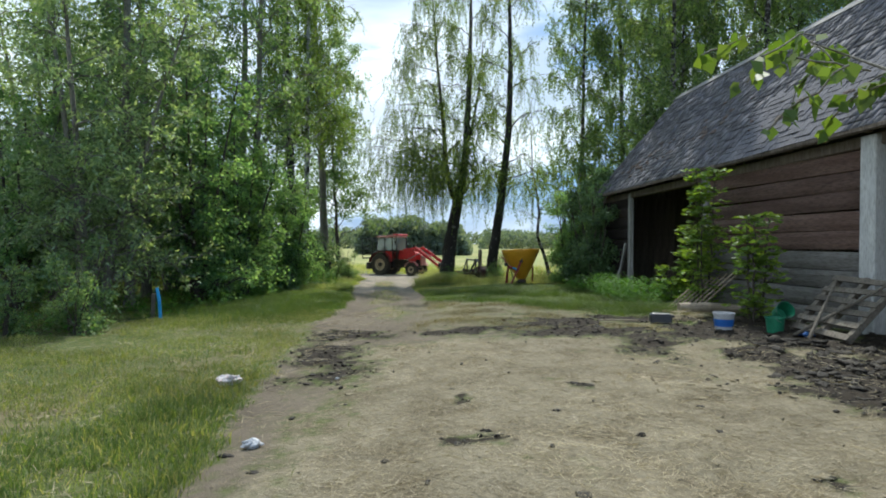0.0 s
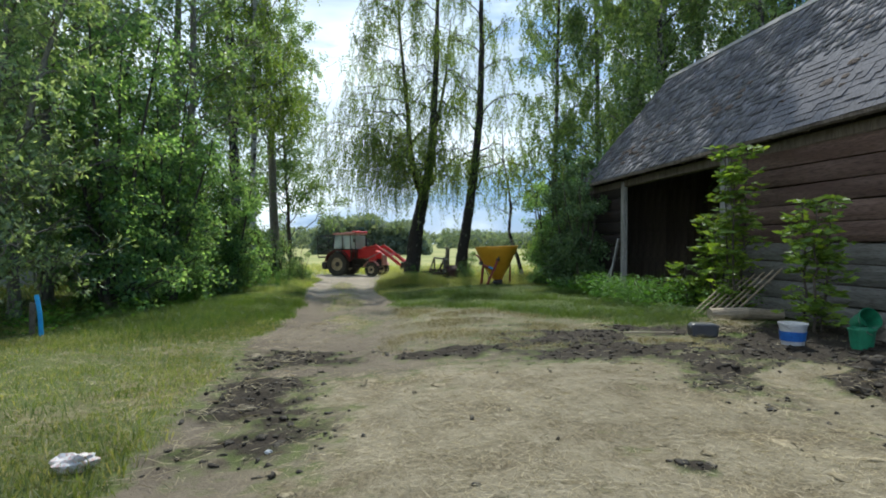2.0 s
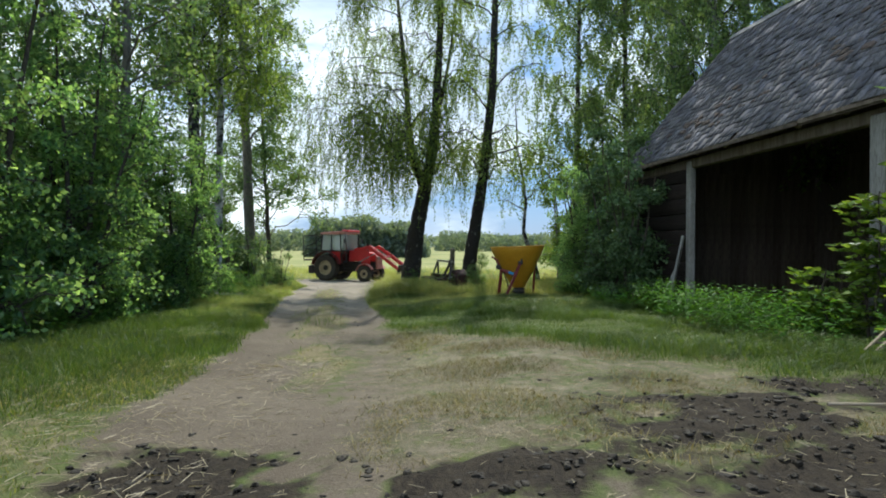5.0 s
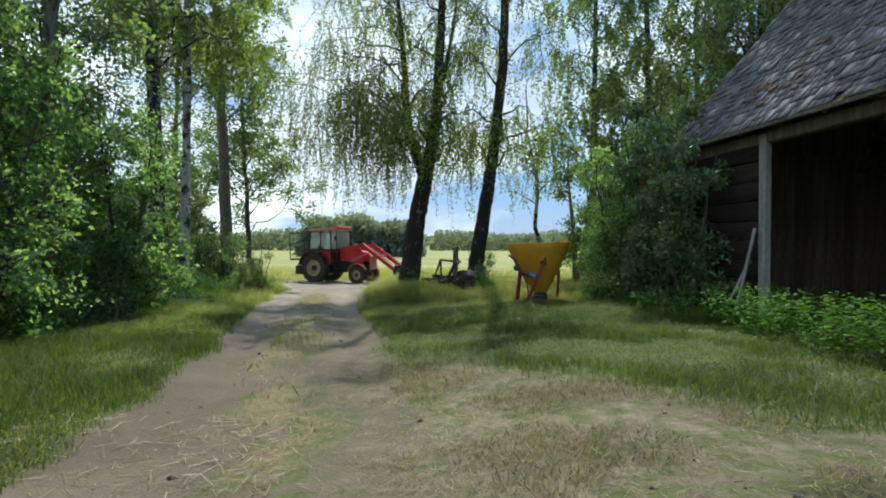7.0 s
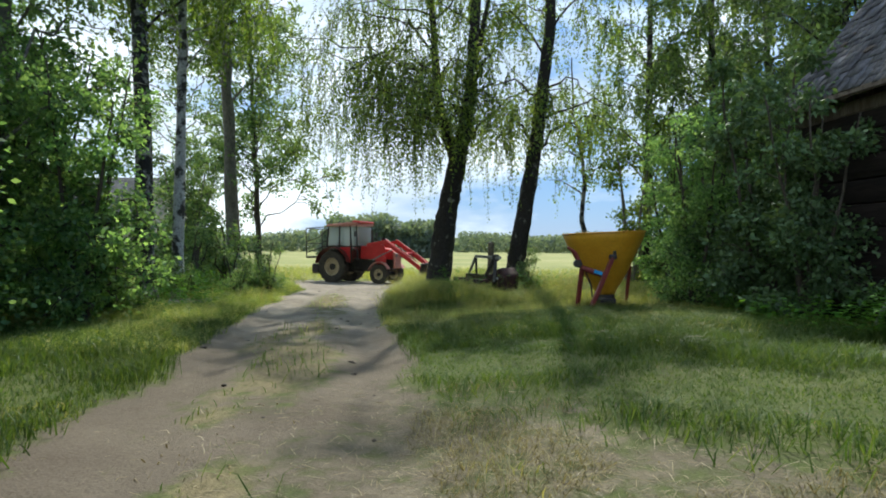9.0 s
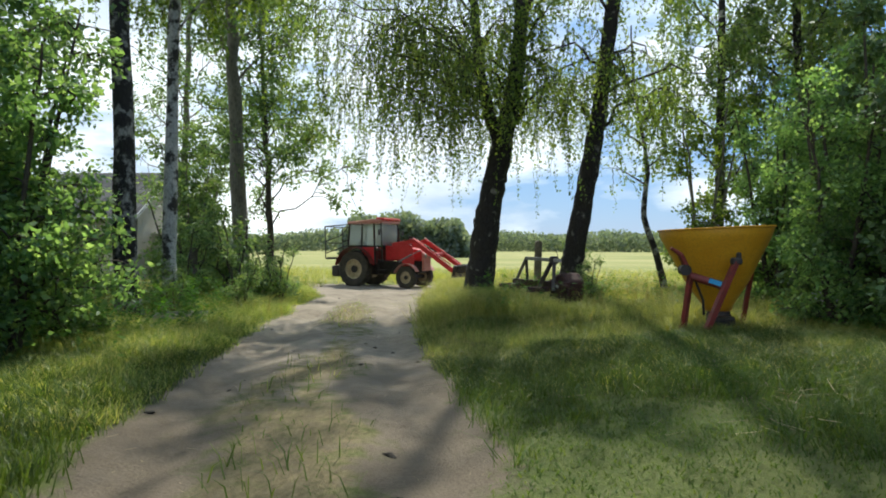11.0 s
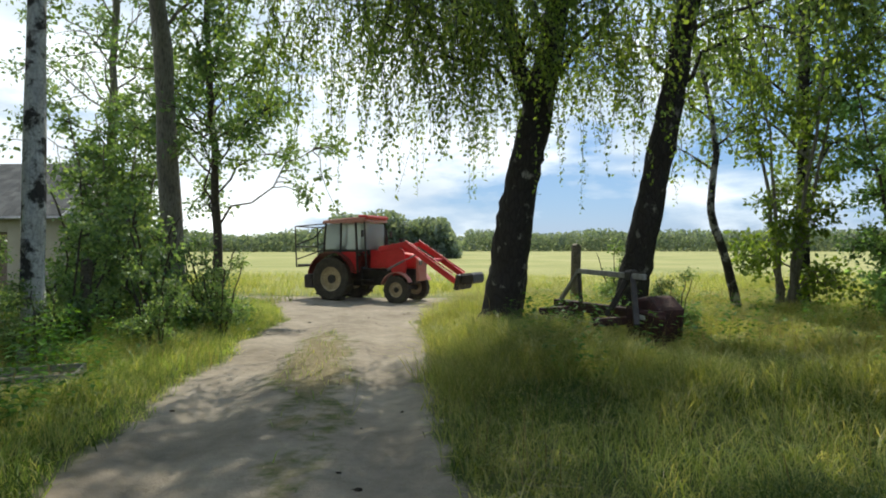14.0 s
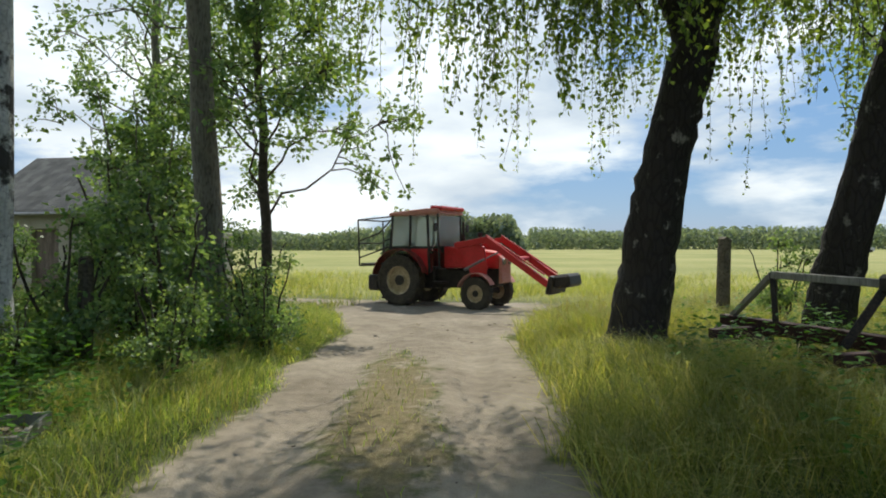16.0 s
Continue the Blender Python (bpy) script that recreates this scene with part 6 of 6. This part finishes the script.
blades("cut_hay", 60000, (-0.6, 5.2, 10.2, 17.0), lambda x, y: step(0.12, 0.4, covers(x, y)[1]) * (0.25 + 0.75 * patchy(x, y, 1.4, 142, 0.35, 0.6)), lambda x, y: 0.03 + 0.08 * patchy(x, y, 1.4, 142, 0.4, 0.65), 0.0022, M_GRASS_HAY, "browned cut hay lying matted on the yard", 143, "hay", 1.5, 1.6)
blades("edge_grass", 34000, (-3.2, -0.5, 2.5, 8.6), lambda x, y: green_share(x, y) * patchy(x, y, 0.9, 144, 0.4, 0.6) * step(-3.2, -1.9, x), lambda x, y: 0.09 + 0.08 * patchy(x, y, 1.2, 145), 0.003, M_GRASS_LUSH, "fresh green grass at the edge of the yard", 146)
blades("seeding_grass", 15000, (-8.0, 9.5, 20, 37), lambda x, y: green_share(x, y) * patchy(x, y, 0.5, 99, 0.45, 0.7) * step(21, 25, y + 0 * x), lambda x, y: 0.62 + 0 * x, 0.0022, M_SEED, "tall brown seeding grass stems", 100, "grass", 0.35, 0.5)


def stalks(name, n, box, weight, label, seed, lo=0.03, hi=0.14, w=0.0014, lift=0.010):
    rng = np.random.default_rng(seed)
    x, y = rng.uniform(box[0], box[1], n), rng.uniform(box[2], box[3], n)
    keep = rng.uniform(0, 1, n) < weight(x, y)
    x, y = x[keep], y[keep]
    n = len(x)
    a = rng.uniform(0, 2 * np.pi, n)
    ln = rng.uniform(lo, hi, n)[:, None]
    tilt = rng.normal(0, 0.12, n)
    d = np.stack([np.cos(a), np.sin(a), tilt], 1)
    s = np.stack([-np.sin(a), np.cos(a), rng.normal(0, 0.5, n)], 1) * w
    c = np.stack([x, y, heights(x, y) + rng.uniform(0.004, lift, n)], 1)
    v = np.stack([c - d * ln / 2 - s, c + d * ln / 2 - s, c + d * ln / 2 + s, c - d * ln / 2 + s], 1).reshape(-1, 3)
    ob = new(name, quick_mesh(name, v, np.arange(4 * n).reshape(-1, 4), M_STRAW))
    return tagged(ob, label, "straw", kind="stuff")


stalks("straw", 210000, (-1.5, 7.5, 2.0, 17), lambda x, y: covers(x, y)[1] ** 1.5 * step(8.0, 7.0, x + 0.19 * (y - 9)), "trampled straw strewn over the yard", 101, 0.02, 0.10, 0.0011, 0.014)
stalks("stalk_heap", 1500, (4.3, 5.5, 11.2, 12.7), lambda x, y: step(0.75, 0.2, np.hypot((x - 4.85) / 0.75, (y - 11.95) / 0.8)), "heap of dry brown stalks beside the log", 106, 0.10, 0.40, 0.0022, 0.16)
stalks("muck_straw", 30000, (-2.4, 7.2, 4.0, 12.4), lambda x, y: (0.14 + 0.5 * step(3.4, 4.2, x + 0.45 * (y - 8.5)) * step(9.6, 8.6, y)) * covers(x, y)[2], "muddy straw bits trodden into the muck", 104, 0.03, 0.10, 0.0017, 0.035)
stalks("meadow_hay", 9000, (-1.6, 6, 18, 27), lambda x, y: green_share(x, y) * patchy(x, y, 0.7, 136, 0.4, 0.62), "swaths of dry hay lying in the grass", 105, 0.06, 0.22, 0.0015, 0.10)
stalks("track_straw", 6000, (-5, 1.0, 3, 30), lambda x, y: 0.4 * covers(x, y)[0], "straw bits blown along the track", 102, 0.02, 0.08, 0.001)
stalks("lawn_hay", 30000, (-7, -0.8, 3, 14), lambda x, y: 0.3 + 0.7 * covers(x, y)[3], "dry hay lying in the short grass", 103, 0.05, 0.18, 0.0018, 0.04)


def clods(name, n, box, weight, size, label, seed, material, flat=0.5):
    rng = np.random.default_rng(seed)
    b = bmesh.new()
    bmesh.ops.create_icosphere(b, subdivisions=2, radius=1)
    b.verts.ensure_lookup_table()
    base = np.array([v.co[:] for v in b.verts])
    tri = np.array([[v.index for v in f.verts] for f in b.faces])
    b.free()
    x, y = rng.uniform(box[0], box[1], n), rng.uniform(box[2], box[3], n)
    keep = rng.uniform(0, 1, n) < weight(x, y)
    x, y = x[keep], y[keep]
    n = len(x)
    r = size * rng.uniform(0.3, 1.0, n) ** 1.6
    sc = rng.uniform(0.6, 1.4, (n, 1, 3)) * np.array([1.2, 1.2, flat])
    ph = rng.uniform(0, 6, (n, 1, 3))
    lump = 1 + 0.24 * np.sin(base[None] * 3.3 + ph).sum(2, keepdims=True) + 0.2 * np.sin(base[None] * 9.7 + 2 * ph).sum(2, keepdims=True)
    c = np.stack([x, y, heights(x, y)], 1)[:, None, :]
    v = (c + base[None] * sc * lump * r[:, None, None]).reshape(-1, 3)
    f = (tri[None] + (np.arange(n) * len(base))[:, None, None]).reshape(-1, 3)
    ob = new(name, quick_mesh(name, v, f, material))
    return tagged(ob, label, "clods", kind="stuff")


clods("muck_clods", 13000, (-2.4, 7.2, 4.0, 12.4), lambda x, y: 0.8 * covers(x, y)[2] * step(8.0, 7.0, x + 0.19 * (y - 9)), 0.026, "dark broken clods of muck", 111, M_MUCK, 0.6)
clods("heap_clods", 1300, (3.2, 6.9, 5.0, 9.6), lambda x, y: covers(x, y)[2] * step(3.4, 4.2, x + 0.45 * (y - 8.5)) * step(0.42, 0.62, value_noise(x * 1.6, y * 1.6, 141)) * step(8.0, 7.0, x + 0.19 * (y - 9)), 0.075, "heaped lumps of dark manure by the barn", 115, M_MUCK, 0.55)
clods("hay_clumps", 1600, (-0.5, 7, 3, 16), lambda x, y: 0.4 * covers(x, y)[1] * step(0.5, 0.65, value_noise(x * 0.8, y * 0.8, 131)) * step(8.0, 7.0, x + 0.19 * (y - 9)), 0.055, "matted clumps of old straw", 113, M_HAY, 0.2)
clods("small_clods", 5000, (-6, 5, 3, 33), lambda x, y: 0.10 * np.maximum(covers(x, y)[0], covers(x, y)[1]), 0.03, "small crumbs of earth on the track", 112, M_MUCK)


def weeds(name, n, box, weight, height, size, label, seed):
    pl = Plant(seed)
    rng = pl.rng
    x, y = rng.uniform(box[0], box[1], n), rng.uniform(box[2], box[3], n)
    keep = rng.uniform(0, 1, n) < weight(x, y)
    x, y = x[keep], y[keep]
    at, way = [], []
    for a, b, c in zip(x, y, heights(x, y)):
        h = height * rng.uniform(0.5, 1.1)
        m = int(h / 0.045)
        t = np.linspace(0.15, 1, m)
        az = np.arange(m) * 1.7 + rng.uniform(0, 6)
        off = rng.normal(size=2) * 0.12
        at.append(np.stack([a + off[0] * t, b + off[1] * t, c + h * t], 1))
        way.append(np.stack([np.cos(az), np.sin(az), 0.25 - 0.5 * rng.uniform(0, 1, m)], 1))
    at, way = np.concatenate(at), np.concatenate(way)
    side = np.cross(way, [0, 0, 1.0]) + rng.normal(size=way.shape) * 0.15
    side /= np.linalg.norm(side, axis=1)[:, None]
    s = (size * rng.uniform(0.6, 1.25, len(at)))[:, None]
    v = np.stack([at, at + 0.4 * s * way + 0.28 * s * side, at + s * way + [0, 0, -0.012], at + 0.4 * s * way - 0.28 * s * side], 1).reshape(-1, 3)
    ob = new(name, quick_mesh(name, v, np.arange(len(v)).reshape(-1, 4), M_NETTLE))
    return tagged(ob, label, "weeds", kind="stuff")


weeds("nettles", 1300, (4.0, 6.0, 13.2, 19.5), lambda x, y: patchy(x, y, 0.9, 120, 0.36, 0.62) * step(3.7, 4.5, x + 0.12 * (y - 14) + 0.3) * step(0.0, 0.4, 4.7 + 0.19 * (22.3 - y) - x), 0.6, 0.08, "bright green nettles in front of the barn", 121)
weeds("verge_weeds", 1500, (-7.4, -4.2, 9.5, 26), lambda x, y: patchy(x, y, 0.8, 122, 0.35, 0.6) * step(-5.0, -5.8, x + 0.25 * np.maximum(0, y - 17)), 0.42, 0.10, "leafy weeds at the foot of the thicket", 123)
weeds("plough_weeds", 260, (-1.2, 1.6, 25.4, 28.4), lambda x, y: 0.25 + 0.5 * patchy(x, y, 1.2, 133, 0.4, 0.6), 0.62, 0.09, "tall weeds growing through the plough", 134)
weeds("meadow_weeds", 900, (-1.2, 7, 23.5, 33), lambda x, y: 0.7 * patchy(x, y, 0.9, 124, 0.45, 0.65), 0.55, 0.09, "leafy weeds among the tall grass", 125)
weeds("bramble_weeds", 3000, (-8.4, -4.4, 20, 31.5), lambda x, y: patchy(x, y, 0.8, 128, 0.4, 0.62) * step(0.35, 1.1, np.interp(y, LANE_Y, LANE_L) - x), 0.75, 0.085, "tall leafy weeds under the birches", 129)
weeds("barn_weeds", 500, (3.6, 5.6, 18.5, 24), lambda x, y: patchy(x, y, 0.9, 126, 0.3, 0.55) * step(0.0, 0.4, 4.7 + 0.19 * (22.3 - y) - x), 0.4, 0.10, "weeds along the barn's foot", 127)


# ---- pieces of the barn: logs and shingles ----
def log_wall(s0, s1, z0, z1, rows, grey_below, seed, upper=M_LOG):
    rng = random.Random(seed)
    hgt = (z1 - z0) / rows
    for k in range(rows):
        z = z0 + (k + 0.5) * hgt
        m = Mesh().prism([(-0.075, -0.47 * hgt), (-0.095, -0.2 * hgt), (-0.095, 0.2 * hgt), (-0.075, 0.47 * hgt), (0.08, 0.47 * hgt), (0.08, -0.47 * hgt)], s1 - s0, pose((s0 + s1) / 2, 0.30 + rng.uniform(-0.012, 0.012), z, 0, rng.uniform(-0.5, 0.5), 0) @ Matrix.Rotation(radians(90), 4, "Z"), 0.006)
        part("log", m, M_LOG_GREY if k < grey_below else upper, barn)


log_wall(7.33, 11.95, 0.45, 3.45, 9, 4, 1)
# far end wall, its shade put into the log colour
log_wall(0.35, 2.50, 0.30, 3.42, 9, 0, 2, M_LOG_SHADE)
log_wall(13.6, 17.55, 0.45, 3.5, 9, 3, 3)


def shingles():
    rng = random.Random(8)
    slope = math.hypot(RIDGE + 0.06, RISE + 0.07)
    pitch = math.degrees(math.atan2(RISE + 0.07, RIDGE + 0.06))
    kinds = []
    for k in range(6):
        w = 0.11 + 0.018 * k
        kinds.append(Mesh().prism([(0, 0), (0.36, 0.0), (0.36, 0.005), (0.0, 0.013)], w, Matrix.Rotation(radians(90), 4, "Z"), 0.0).mesh("shingle", M_SHINGLE))
    rest_v, rest_f, count = [], [], 0
    row, made = 0, 0
    expo = 0.165
    base = [np.array([v.co[:] for v in me.vertices]) for me in kinds]
    faces = [[list(p.vertices) for p in me.polygons] for me in kinds]
    tris = [np.array([[f[0], f[i], f[i + 1]] for f in fs for i in range(1, len(f) - 1)]) for fs in faces]
    while row * expo < slope - 0.05:
        t = row * expo
        s = 0.02 + 0.35 * t / slope + rng.uniform(0, 0.05)
        while s < LENGTH - 0.02:
            k = rng.randrange(6)
            w = 0.11 + 0.018 * k
            y = -0.09 + t * math.cos(radians(pitch))
            z = eave_z(s) - 0.055 + t * math.sin(radians(pitch))
            wave = 0.03 * noise.noise(Vector((s * 0.5, t * 0.7, 0)))
            m = pose(s + w / 2, y + rng.uniform(-0.02, 0.012), z + 0.012 + wave + rng.uniform(0, 0.005)) @ Matrix.Rotation(radians(pitch - rng.uniform(1.5, 2.1)), 4, "X") @ Matrix.Rotation(radians(rng.gauss(0, 0.6)), 4, "Z")
            if rng.random() > 0.012:
                if 8.0 < s < 11.6 and row < 12 and made < 300:
                    part("shingle", kinds[k], None, barn_roof, m=m)
                    made += 1
                else:
                    mm = np.array(m)
                    rest_v.append(base[k] @ mm[:3, :3].T + mm[:3, 3])
                    rest_f.append(tris[k] + count)
                    count += len(base[k])
            s += w + 0.006
        row += 1
    ob = new("shingle_cover", quick_mesh("shingle_cover", np.concatenate(rest_v), np.concatenate(rest_f), M_SHINGLE))
    ob.parent = barn_roof
    tagged(ob, kind="stuff")
    # moss cushions in a band across the slope
    rg = np.random.default_rng(9)
    moss = Mesh()
    for k in range(260):
        s = rg.uniform(0.5, 14)
        t = min(slope * 0.95, max(0.1, slope * (0.18 + 0.04 * s * rg.uniform(0.2, 1.3)) + rg.normal() * 0.35))
        if value_noise(np.array([s * 1.1]), np.array([t * 1.1]), 6)[0] < 0.5:
            continue
        y, z = -0.09 + t * math.cos(radians(pitch)), eave_z(s) - 0.02 + t * math.sin(radians(pitch))
        r = rg.uniform(0.03, 0.09)
        moss.lump((r * 1.6, r, r * 0.45), pose(s, y, z) @ Matrix.Rotation(radians(pitch), 4, "X"), 0.6, 1, k)
    mo = part("moss", moss, M_MOSS, barn_roof, "brown moss cushions")
    mo["kind"] = "stuff"
    for k in range(18):
        ridge = Mesh().bar((0.3 + k, RIDGE - 0.09, eave_z(k) + RISE + 0.0), (1.3 + k, RIDGE - 0.09, eave_z(k + 1) + RISE + 0.0), 0.2, 0.025, 0.004, 0.85)
        part("ridge_board", ridge, M_POST, barn_roof, "grey ridge board")


shingles()
